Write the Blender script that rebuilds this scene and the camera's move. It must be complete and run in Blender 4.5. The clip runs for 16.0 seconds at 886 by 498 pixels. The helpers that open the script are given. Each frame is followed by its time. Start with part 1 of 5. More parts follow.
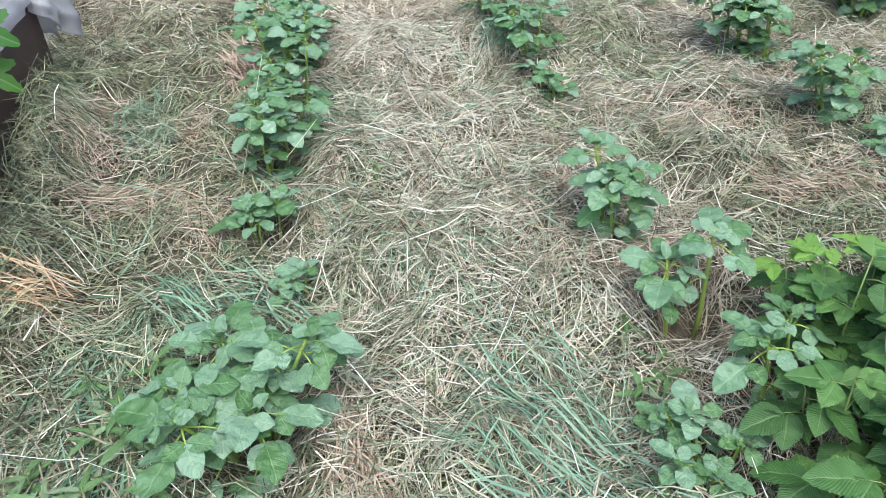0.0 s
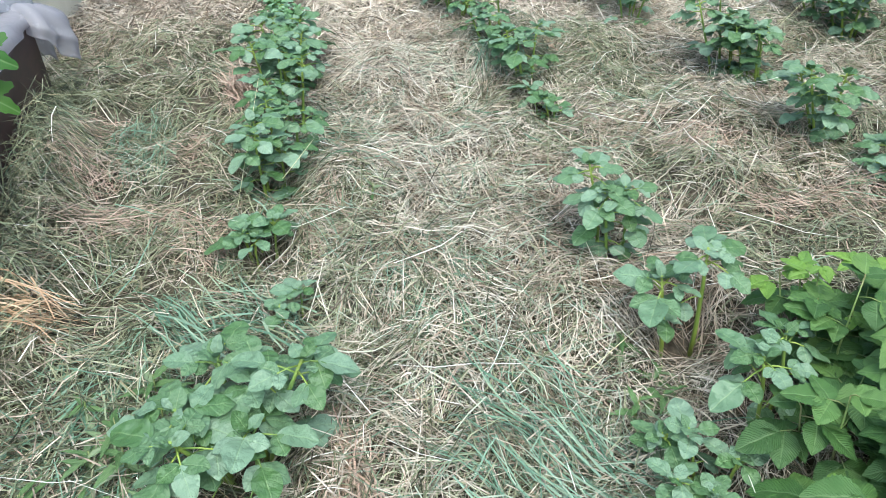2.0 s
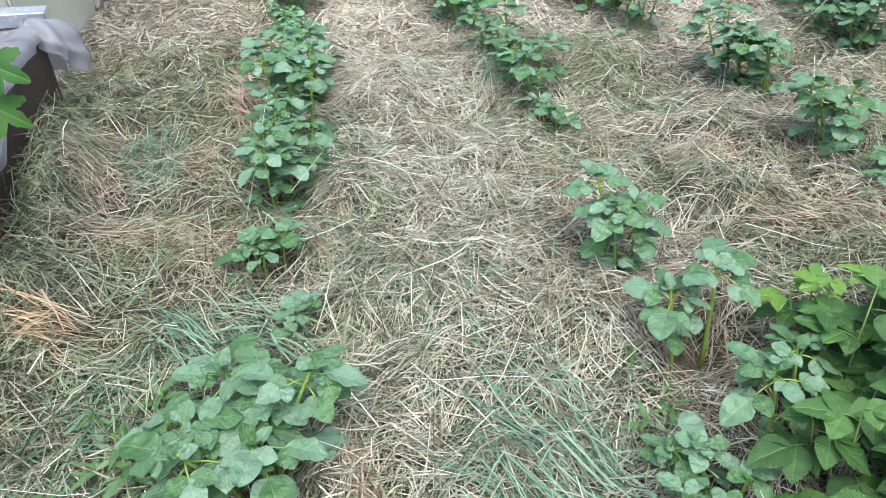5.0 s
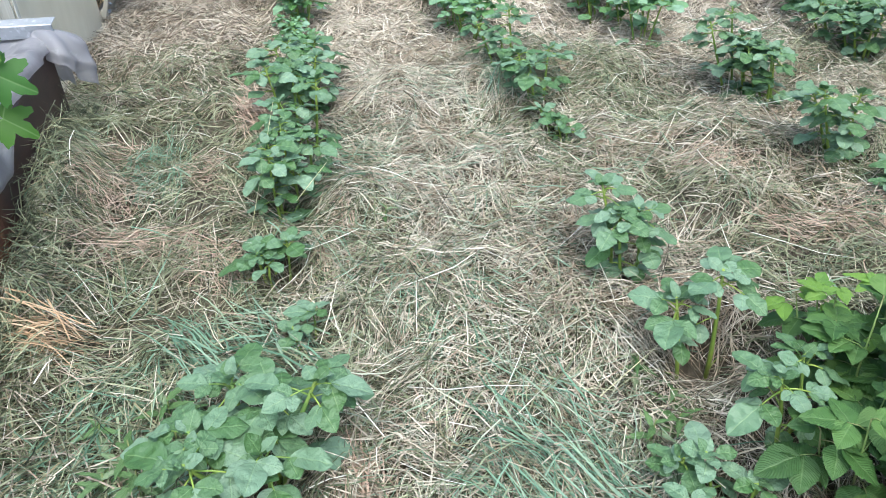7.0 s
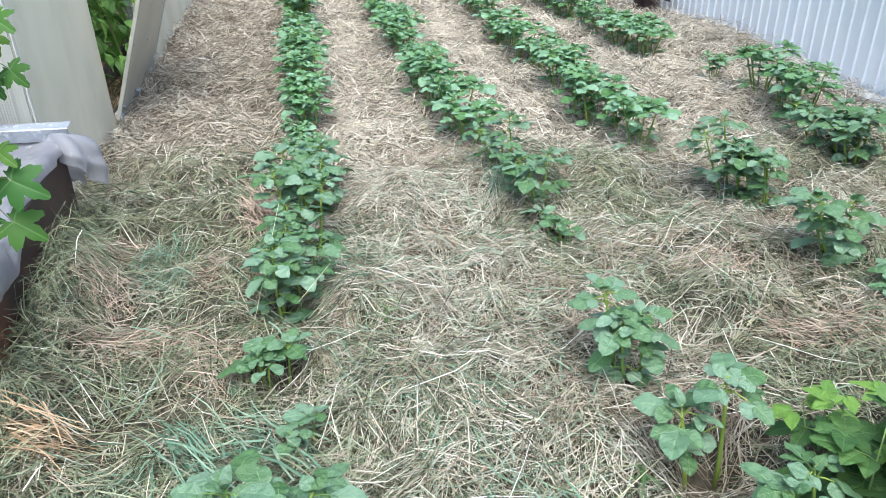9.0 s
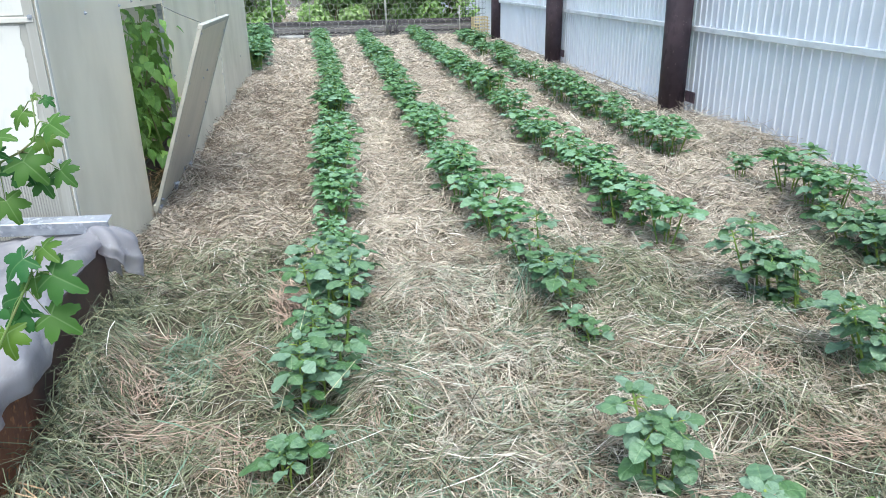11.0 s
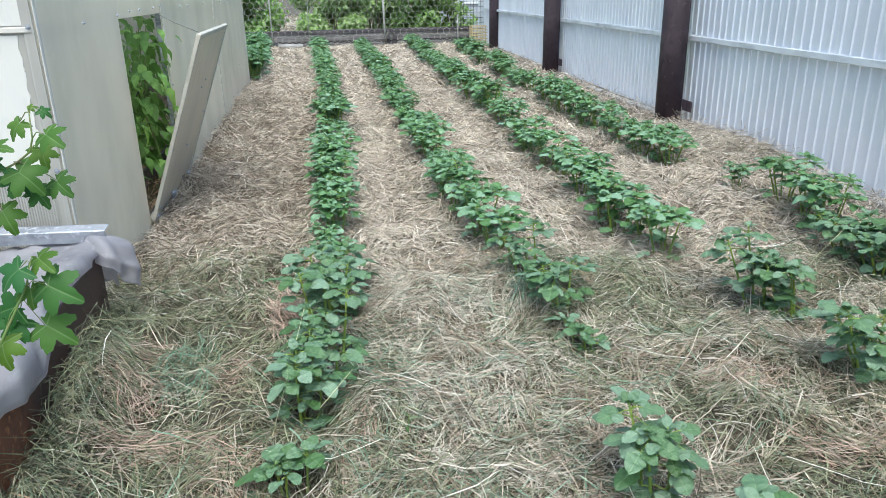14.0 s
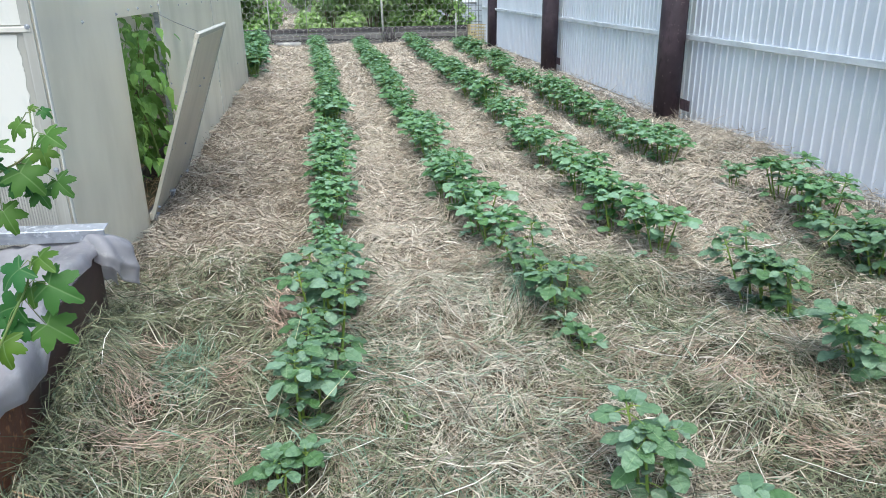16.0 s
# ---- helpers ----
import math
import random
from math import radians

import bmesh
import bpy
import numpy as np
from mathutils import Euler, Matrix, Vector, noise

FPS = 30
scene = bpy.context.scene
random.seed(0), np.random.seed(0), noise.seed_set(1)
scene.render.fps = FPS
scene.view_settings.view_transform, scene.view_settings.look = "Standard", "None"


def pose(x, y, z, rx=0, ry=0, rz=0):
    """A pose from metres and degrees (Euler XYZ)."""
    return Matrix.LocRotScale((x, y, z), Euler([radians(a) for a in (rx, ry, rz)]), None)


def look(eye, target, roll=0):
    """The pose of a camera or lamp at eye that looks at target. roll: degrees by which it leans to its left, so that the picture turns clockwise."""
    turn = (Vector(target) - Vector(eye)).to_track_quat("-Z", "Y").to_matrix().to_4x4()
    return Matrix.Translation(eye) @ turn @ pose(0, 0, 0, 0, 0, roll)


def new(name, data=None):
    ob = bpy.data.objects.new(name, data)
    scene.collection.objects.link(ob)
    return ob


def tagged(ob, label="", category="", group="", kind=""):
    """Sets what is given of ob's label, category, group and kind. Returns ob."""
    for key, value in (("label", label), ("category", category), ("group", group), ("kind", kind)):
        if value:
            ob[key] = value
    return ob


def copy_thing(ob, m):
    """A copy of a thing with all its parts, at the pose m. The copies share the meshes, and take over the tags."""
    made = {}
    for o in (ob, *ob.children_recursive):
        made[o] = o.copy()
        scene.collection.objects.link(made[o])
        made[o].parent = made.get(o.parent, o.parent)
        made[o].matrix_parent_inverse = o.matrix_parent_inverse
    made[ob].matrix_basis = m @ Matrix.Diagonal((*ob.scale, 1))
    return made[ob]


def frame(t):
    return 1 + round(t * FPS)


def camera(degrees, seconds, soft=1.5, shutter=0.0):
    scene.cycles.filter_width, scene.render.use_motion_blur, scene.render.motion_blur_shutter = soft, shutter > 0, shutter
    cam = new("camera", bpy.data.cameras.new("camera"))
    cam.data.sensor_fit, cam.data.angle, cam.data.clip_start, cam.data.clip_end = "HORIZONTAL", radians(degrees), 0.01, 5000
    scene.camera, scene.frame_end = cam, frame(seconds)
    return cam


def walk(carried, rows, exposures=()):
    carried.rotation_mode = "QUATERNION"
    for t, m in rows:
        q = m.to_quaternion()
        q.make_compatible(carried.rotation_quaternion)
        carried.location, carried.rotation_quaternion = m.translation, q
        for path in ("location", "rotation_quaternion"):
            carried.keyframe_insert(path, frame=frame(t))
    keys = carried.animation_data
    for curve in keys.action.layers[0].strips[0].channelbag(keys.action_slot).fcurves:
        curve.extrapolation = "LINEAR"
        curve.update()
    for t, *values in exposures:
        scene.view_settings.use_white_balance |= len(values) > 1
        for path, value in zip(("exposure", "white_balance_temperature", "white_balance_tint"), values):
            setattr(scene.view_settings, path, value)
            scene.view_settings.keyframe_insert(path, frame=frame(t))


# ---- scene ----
cam = camera(63.3, 16.0, soft=0.5)
PATH = [
    (0, (0.08, 0.015, 1.267), (0.328, 1.559, 0.021), -0.9),
    (0.5, (0.081, 0.016, 1.269), (0.338, 1.564, 0.029), -0.8),
    (1, (0.084, 0.015, 1.266), (0.348, 1.566, 0.032), -0.8),
    (1.5, (0.082, 0.014, 1.267), (0.348, 1.575, 0.045), -0.9),
    (2, (0.081, 0.01, 1.271), (0.345, 1.585, 0.067), -0.9),
    (2.5, (0.079, 0.01, 1.271), (0.339, 1.584, 0.064), -1.0),
    (3, (0.082, 0.005, 1.269), (0.337, 1.585, 0.07), -1.2),
    (3.5, (0.078, 0.006, 1.268), (0.329, 1.584, 0.065), -1.2),
    (4, (0.081, 0.008, 1.271), (0.326, 1.592, 0.076), -1.2),
    (6.3, (0.081, 0.013, 1.271), (0.324, 1.619, 0.105), -1.7),
    (6.5, (0.081, 0.013, 1.271), (0.318, 1.617, 0.101), -1.7),
    (7, (0.079, 0.011, 1.272), (0.316, 1.626, 0.116), -1.7),
    (7.5, (0.085, 0.008, 1.278), (0.309, 1.644, 0.15), -1.9),
    (8, (0.084, 0.008, 1.281), (0.309, 1.669, 0.19), -2.2),
    (8.5, (0.087, 0.012, 1.284), (0.315, 1.708, 0.248), -2.1),
    (9, (0.076, 0.018, 1.296), (0.339, 1.768, 0.363), -1.2),
    (9.5, (0.073, 0.015, 1.305), (0.319, 1.802, 0.442), -1.4),
    (10, (0.068, 0.02, 1.317), (0.308, 1.839, 0.521), -1.2),
    (10.2, (0.068, 0.02, 1.317), (0.296, 1.856, 0.556), -1.0),
    (12.3, (0.077, 0.016, 1.333), (0.28, 1.884, 0.649), -1.1),
    (12.5, (0.077, 0.016, 1.333), (0.279, 1.884, 0.648), -1.1),
    (13, (0.076, 0.017, 1.33), (0.278, 1.884, 0.644), -1.0),
    (13.5, (0.08, 0.013, 1.334), (0.293, 1.878, 0.642), -0.9),
    (14, (0.078, 0.016, 1.329), (0.294, 1.884, 0.647), -1.0),
    (14.5, (0.077, 0.014, 1.331), (0.292, 1.882, 0.648), -0.9),
    (15, (0.076, 0.016, 1.331), (0.284, 1.884, 0.645), -1.1),
    (15.5, (0.079, 0.008, 1.333), (0.285, 1.875, 0.647), -1.0),
    (16, (0.076, 0.007, 1.336), (0.297, 1.872, 0.65), -0.9),
]
walk(cam, [(t, look(eye, target, roll)) for t, eye, target, roll in PATH], exposures=[(0.0, 1.24, 6000, 2), (7.0, 1.24, 6000, 2), (8.5, 1.29, 5960, 2), (10.2, 1.29, 5900, 2), (12.3, 1.02, 6000, 2), (16.0, 1.01, 6020, 2)])

# ---- light ----
world = bpy.data.worlds.new("overcast_sky")
scene.world = world
world.use_nodes = True
wn = world.node_tree
sky = wn.nodes.new("ShaderNodeTexSky")
sky.sky_type = "NISHITA"
sky.sun_disc = False
sky.sun_elevation, sky.sun_rotation = radians(65), radians(180)
sky.air_density, sky.dust_density, sky.ozone_density = 1.0, 4.0, 1.0
wn.links.new(sky.outputs[0], wn.nodes["Background"].inputs[0])
wn.nodes["Background"].inputs[1].default_value = 0.15

sun = new("sun", bpy.data.lights.new("sun", "SUN"))
sun.data.energy, sun.data.angle, sun.data.color = 1.5, radians(60), (1.0, 0.98, 0.95)
sun.matrix_world = look((0.0, -2.6, 6.0), (0, 0, 0))


# ---- materials ----
def material(name, base, rough=0.7, metal=0.0, rand=None, noises=(), bump=(), translucent=0.0, spec=0.5, coords="Object"):
    """base: colour. rand: (source, [colours]) per island or object. noises: (scale, stretch, colour, low, high). bump: (scale, stretch, strength)."""
    m = bpy.data.materials.new(name)
    m.use_nodes = True
    nt = m.node_tree
    bs = nt.nodes["Principled BSDF"]
    bs.inputs["Roughness"].default_value, bs.inputs["Metallic"].default_value = rough, metal
    bs.inputs["Specular IOR Level"].default_value = spec
    tc = nt.nodes.new("ShaderNodeTexCoord")

    def field(scale, stretch, detail=4.0):
        mp = nt.nodes.new("ShaderNodeMapping")
        mp.inputs["Scale"].default_value = stretch
        tx = nt.nodes.new("ShaderNodeTexNoise")
        tx.inputs["Scale"].default_value, tx.inputs["Detail"].default_value = scale, detail
        nt.links.new(tc.outputs[coords], mp.inputs[0])
        nt.links.new(mp.outputs[0], tx.inputs["Vector"])
        return tx.outputs["Fac"]

    if rand:
        source, colours = rand
        if source == "island":
            out = nt.nodes.new("ShaderNodeNewGeometry").outputs["Random Per Island"]
        else:
            out = nt.nodes.new("ShaderNodeObjectInfo").outputs["Random"]
        ramp = nt.nodes.new("ShaderNodeValToRGB")
        ramp.color_ramp.elements[0].color = (*colours[0], 1)
        ramp.color_ramp.elements[1].color = (*colours[-1], 1)
        for n, c in enumerate(colours[1:-1]):
            ramp.color_ramp.elements.new((n + 1) / (len(colours) - 1)).color = (*c, 1)
        nt.links.new(out, ramp.inputs[0])
        colour = ramp.outputs[0]
    else:
        rgb = nt.nodes.new("ShaderNodeRGB")
        rgb.outputs[0].default_value = (*base, 1)
        colour = rgb.outputs[0]
    for scale, stretch, tint, low, high in noises:
        mr = nt.nodes.new("ShaderNodeMapRange")
        mr.inputs["From Min"].default_value, mr.inputs["From Max"].default_value = low, high
        nt.links.new(field(scale, stretch), mr.inputs["Value"])
        mx = nt.nodes.new("ShaderNodeMix")
        mx.data_type = "RGBA"
        mx.inputs[7].default_value = (*tint, 1)
        nt.links.new(mr.outputs[0], mx.inputs[0])
        nt.links.new(colour, mx.inputs[6])
        colour = mx.outputs[2]
    nt.links.new(colour, bs.inputs["Base Color"])
    normal = None
    for scale, stretch, strength in bump:
        bp = nt.nodes.new("ShaderNodeBump")
        bp.inputs["Strength"].default_value, bp.inputs["Distance"].default_value = strength, 0.01
        nt.links.new(field(scale, stretch, 5.0), bp.inputs["Height"])
        if normal:
            nt.links.new(normal, bp.inputs["Normal"])
        normal = bp.outputs[0]
    if normal:
        nt.links.new(normal, bs.inputs["Normal"])
    if translucent:
        tr = nt.nodes.new("ShaderNodeBsdfTranslucent")
        nt.links.new(colour, tr.inputs[0])
        ms = nt.nodes.new("ShaderNodeMixShader")
        ms.inputs[0].default_value = translucent
        nt.links.new(bs.outputs[0], ms.inputs[1])
        nt.links.new(tr.outputs[0], ms.inputs[2])
        nt.links.new(ms.outputs[0], nt.nodes["Material Output"].inputs[0])
    return m


def veined(m, side=9.0, depth=0.5, distance=0.004, pale=0.12):
    """Adds a pale midrib, side veins and quilting, along the leaf's own uv."""
    nt = m.node_tree
    bs = nt.nodes["Principled BSDF"]
    uv = nt.nodes.new("ShaderNodeUVMap")
    sep = nt.nodes.new("ShaderNodeSeparateXYZ")
    nt.links.new(uv.outputs[0], sep.inputs[0])

    def op(kind, a, b=None):
        n = nt.nodes.new("ShaderNodeMath")
        n.operation = kind
        for i, v in enumerate((a, b)):
            if v is None:
                continue
            if isinstance(v, (int, float)):
                n.inputs[i].default_value = v
            else:
                nt.links.new(v, n.inputs[i])
        return n.outputs[0]

    across = op("ABSOLUTE", op("SUBTRACT", sep.outputs["Y"], 0.5))
    slant = op("SUBTRACT", sep.outputs["X"], op("MULTIPLY", across, 0.55))
    wave = op("ABSOLUTE", op("SINE", op("MULTIPLY", slant, side * math.pi)))
    rib = op("MINIMUM", op("POWER", wave, 0.5), op("MINIMUM", op("MULTIPLY", across, 16.0), 1.0))
    bp = nt.nodes.new("ShaderNodeBump")
    bp.inputs["Strength"].default_value, bp.inputs["Distance"].default_value = depth, distance
    nt.links.new(rib, bp.inputs["Height"])
    if bs.inputs["Normal"].links:
        nt.links.new(bs.inputs["Normal"].links[0].from_socket, bp.inputs["Normal"])
    nt.links.new(bp.outputs[0], bs.inputs["Normal"])
    fac = op("MULTIPLY", op("SUBTRACT", 1.0, op("MINIMUM", op("MULTIPLY", across, 28.0), 1.0)), pale * 4)
    link = bs.inputs["Base Color"].links[0]
    src = link.from_socket
    mx = nt.nodes.new("ShaderNodeMix")
    mx.data_type = "RGBA"
    mx.inputs[7].default_value = (0.3, 0.42, 0.2, 1)
    nt.links.new(fac, mx.inputs[0])
    nt.links.new(src, mx.inputs[6])
    nt.links.new(mx.outputs[2], bs.inputs["Base Color"])
    return m


ONE = (1, 1, 1)
M = dict(
    ground=material("hay_ground", (0.1, 0.085, 0.06), 0.95, noises=[(55, (1, 0.35, 1), (0.05, 0.038, 0.025), 0.42, 0.6), (2.2, ONE, (0.09, 0.085, 0.05), 0.5, 0.7), (60, (0.3, 1, 1), (0.17, 0.14, 0.095), 0.58, 0.72)], bump=[(60, (1, 0.4, 1), 0.9)]),
    straw=material("dry_straw", (0.4, 0.35, 0.25), 0.75, rand=("island", [(0.045, 0.037, 0.026), (0.2, 0.167, 0.12), (0.455, 0.405, 0.312), (0.63, 0.585, 0.475), (0.345, 0.245, 0.178), (0.76, 0.72, 0.61)]), noises=[(7, ONE, (0.13, 0.1, 0.062), 0.5, 0.78), (13, ONE, (0.78, 0.73, 0.63), 0.5, 0.85), (3.4, ONE, (0.27, 0.2, 0.135), 0.5, 0.78)], translucent=0.12),
    straw_far=material("brown_straw", (0.4, 0.35, 0.25), 0.75, rand=("island", [(0.08, 0.065, 0.048), (0.37, 0.315, 0.25), (0.6, 0.54, 0.44), (0.47, 0.38, 0.3), (0.8, 0.75, 0.65)]), noises=[(6, ONE, (0.2, 0.165, 0.12), 0.52, 0.92), (2.2, ONE, (0.66, 0.59, 0.48), 0.5, 0.85)], translucent=0.12),
    greenhay=material("green_hay", (0.2, 0.24, 0.14), 0.7, rand=("island", [(0.022, 0.025, 0.013), (0.075, 0.085, 0.042), (0.18, 0.2, 0.11), (0.38, 0.395, 0.25), (0.14, 0.2, 0.115), (0.3, 0.25, 0.15)]), noises=[(8, ONE, (0.035, 0.042, 0.018), 0.5, 0.8), (15, ONE, (0.48, 0.49, 0.34), 0.54, 0.9)], translucent=0.15),
    # bottom hay: the shade between the stalks is put into its dark colours
    under=material("gap_shade_hay", (0.12, 0.11, 0.06), 0.85, rand=("island", [(0.022, 0.019, 0.011), (0.055, 0.046, 0.026), (0.12, 0.098, 0.058), (0.075, 0.078, 0.04)]), noises=[(9, ONE, (0.022, 0.019, 0.011), 0.5, 0.75)]),
    bleached=material("bleached_stalk", (0.8, 0.78, 0.7), 0.65, rand=("island", [(0.6, 0.56, 0.46), (0.8, 0.78, 0.7), (0.88, 0.87, 0.82)]), translucent=0.1),
    fresh=material("fresh_cut_grass", (0.12, 0.2, 0.1), 0.6, rand=("island", [(0.085, 0.165, 0.1), (0.15, 0.265, 0.175), (0.21, 0.33, 0.235), (0.28, 0.37, 0.25)]), translucent=0.2),
    darkstraw=material("dark_brown_straw", (0.16, 0.12, 0.085), 0.8, rand=("island", [(0.07, 0.052, 0.036), (0.17, 0.13, 0.092), (0.28, 0.225, 0.165)]), noises=[(5, ONE, (0.1, 0.075, 0.05), 0.48, 0.75)]),
    drying=material("drying_grass", (0.3, 0.36, 0.27), 0.65, rand=("island", [(0.16, 0.22, 0.16), (0.27, 0.34, 0.25), (0.42, 0.47, 0.36), (0.5, 0.5, 0.38)]), translucent=0.15),
    longstraw=material("pale_stalk", (0.5, 0.47, 0.3), 0.6, noises=[(30, ONE, (0.36, 0.38, 0.2), 0.45, 0.65)]),
    gold=material("golden_straw", (0.5, 0.32, 0.15), 0.7, rand=("island", [(0.34, 0.21, 0.12), (0.48, 0.33, 0.2), (0.58, 0.44, 0.3)]), translucent=0.12),
    pink=material("reddish_straw", (0.5, 0.36, 0.25), 0.7, rand=("island", [(0.361, 0.235, 0.179), (0.475, 0.353, 0.273), (0.551, 0.441, 0.347)]), translucent=0.12),
    potato=veined(material("potato_leaf", (0.06, 0.13, 0.05), 0.5, rand=("object", [(0.058, 0.135, 0.036), (0.094, 0.182, 0.078), (0.13, 0.225, 0.128), (0.175, 0.272, 0.178)]), noises=[(14, ONE, (0.15, 0.235, 0.145), 0.52, 0.85)], bump=[(45, ONE, 0.4), (90, ONE, 0.2)], translucent=0.2, spec=0.6), 6.0, 0.25, 0.003, 0.1),
    potato_far=veined(material("potato_foliage", (0.06, 0.13, 0.05), 0.52, rand=("island", [(0.055, 0.14, 0.032), (0.115, 0.235, 0.085), (0.165, 0.295, 0.155), (0.235, 0.365, 0.25)]), translucent=0.25, spec=0.45), 7.0, 0.25, 0.003, 0.06),
    potstem=material("potato_stem", (0.23, 0.31, 0.05), 0.5, noises=[(20, (1, 1, 0.2), (0.13, 0.23, 0.05), 0.4, 0.65)]),
    rasp=veined(material("raspberry_leaf", (0.1, 0.22, 0.04), 0.55, rand=("object", [(0.04, 0.1, 0.024), (0.06, 0.14, 0.032), (0.082, 0.172, 0.04), (0.11, 0.205, 0.046)]), bump=[(60, ONE, 0.25)], translucent=0.25), 16.0, 0.35, 0.004, 0.07),
    rasp_young=veined(material("young_raspberry_leaf", (0.2, 0.34, 0.06), 0.5, rand=("object", [(0.13, 0.26, 0.045), (0.2, 0.35, 0.06)]), bump=[(60, ONE, 0.2)], translucent=0.3), 16.0, 0.45, 0.004, 0.05),
    currant=veined(material("currant_leaf", (0.09, 0.2, 0.04), 0.5, rand=("object", [(0.024, 0.09, 0.016), (0.034, 0.115, 0.026), (0.085, 0.16, 0.02), (0.034, 0.12, 0.034)]), translucent=0.27, spec=0.2), 5.0, 0.15, 0.002, 0.08),
    tomato=veined(material("tomato_leaf", (0.06, 0.16, 0.03), 0.5, rand=("object", [(0.1, 0.22, 0.045), (0.16, 0.32, 0.07), (0.25, 0.43, 0.1)]), translucent=0.3), 7.0, 0.5),
    vine=veined(material("shrub_leaf", (0.1, 0.2, 0.04), 0.55, rand=("island", [(0.15, 0.27, 0.07), (0.25, 0.41, 0.12), (0.37, 0.53, 0.18)]), translucent=0.45), 6.0, 0.3),
    vine_pale=veined(material("hedge_leaf", (0.16, 0.26, 0.06), 0.55, rand=("island", [(0.25, 0.39, 0.12), (0.38, 0.54, 0.2), (0.54, 0.68, 0.34)]), translucent=0.45), 6.0, 0.3),
    bark=material("cane_bark", (0.16, 0.12, 0.07), 0.8, noises=[(30, (1, 1, 0.2), (0.2, 0.22, 0.08), 0.45, 0.6)]),
    greencane=material("green_cane", (0.13, 0.2, 0.05), 0.6, noises=[(20, (1, 1, 0.3), (0.17, 0.17, 0.07), 0.45, 0.6)]),
    weed=veined(material("weed_leaf", (0.1, 0.2, 0.05), 0.55, rand=("object", [(0.075, 0.15, 0.045), (0.11, 0.2, 0.07), (0.2, 0.26, 0.15)]), translucent=0.25), 9.0, 0.4),
    poly=material("polycarbonate", (0.88, 0.845, 0.75), 0.3, noises=[(2.2, (1, 1, 0.45), (0.75, 0.72, 0.63), 0.42, 0.68), (9, (1, 1, 0.6), (0.86, 0.83, 0.74), 0.52, 0.75)], bump=[(6, ONE, 0.03)], translucent=0.5),
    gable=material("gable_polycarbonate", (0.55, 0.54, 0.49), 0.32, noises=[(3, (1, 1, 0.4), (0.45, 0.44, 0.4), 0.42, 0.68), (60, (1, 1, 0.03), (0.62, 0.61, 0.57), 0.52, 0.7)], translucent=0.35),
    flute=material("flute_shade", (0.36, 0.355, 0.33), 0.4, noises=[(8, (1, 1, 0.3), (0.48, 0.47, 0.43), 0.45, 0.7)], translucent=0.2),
    edge=material("hatch_edge", (0.44, 0.42, 0.36), 0.5, noises=[(9, ONE, (0.34, 0.32, 0.27), 0.45, 0.75)]),
    roof=material("roof_polycarbonate", (0.85, 0.85, 0.8), 0.3, noises=[(2, ONE, (0.8, 0.8, 0.75), 0.4, 0.7)], translucent=0.85),
    hatch=material("hatch_polycarbonate", (0.68, 0.62, 0.52), 0.32, noises=[(2.5, (1, 1, 0.6), (0.58, 0.53, 0.44), 0.4, 0.7), (20, (1, 1, 0.25), (0.5, 0.46, 0.37), 0.58, 0.75)], bump=[(90, (1, 1, 0.01), 0.05)], translucent=0.3),
    whitewash=material("whitewash", (0.76, 0.745, 0.69), 0.85, noises=[(12, (1, 1, 0.4), (0.6, 0.61, 0.58), 0.55, 0.8)], bump=[(40, (1, 1, 0.3), 0.15)], translucent=0.25),
    zinc=material("galvanised_steel", (0.38, 0.4, 0.44), 0.45, 0.5, noises=[(9, (1, 2, 2), (0.24, 0.26, 0.29), 0.45, 0.62), (40, ONE, (0.55, 0.57, 0.62), 0.55, 0.68)], bump=[(40, ONE, 0.04)]),
    profile=material("pale_profile", (0.6, 0.58, 0.52), 0.45, noises=[(9, ONE, (0.48, 0.46, 0.4), 0.45, 0.75)]),
    sheet=material("profiled_sheet", (0.8, 0.83, 0.87), 0.3, 0.22, rand=("object", [(0.77, 0.8, 0.86), (0.83, 0.86, 0.91)]), noises=[(1.1, (1, 1, 0.5), (0.72, 0.75, 0.8), 0.42, 0.7), (30, (1, 1, 0.15), (0.86, 0.88, 0.9), 0.56, 0.75)]),
    rail=material("rail_steel", (0.78, 0.8, 0.82), 0.4, 0.15, noises=[(11, (1, 0.3, 1), (0.5, 0.52, 0.54), 0.48, 0.75)]),
    post=material("brown_post_paint", (0.046, 0.03, 0.038), 0.6, noises=[(5, (1, 1, 0.5), (0.1, 0.066, 0.08), 0.45, 0.7), (18, (1, 1, 0.5), (0.035, 0.022, 0.028), 0.52, 0.66), (35, ONE, (0.16, 0.12, 0.12), 0.64, 0.75)], bump=[(25, ONE, 0.12)]),
    board=material("bed_board", (0.05, 0.026, 0.022), 0.55, noises=[(3.2, ONE, (0.13, 0.05, 0.025), 0.56, 0.7), (26, (1, 0.3, 1), (0.032, 0.018, 0.016), 0.45, 0.65)], bump=[(30, (1, 0.3, 1), 0.1)]),
    rust=material("rusty_board", (0.13, 0.05, 0.022), 0.8, noises=[(7, ONE, (0.07, 0.03, 0.02), 0.48, 0.66), (40, ONE, (0.3, 0.13, 0.05), 0.56, 0.7)], bump=[(40, ONE, 0.25)]),
    soil=material("dark_soil", (0.06, 0.045, 0.03), 0.95, noises=[(18, ONE, (0.1, 0.075, 0.05), 0.45, 0.6)], bump=[(30, ONE, 0.6)]),
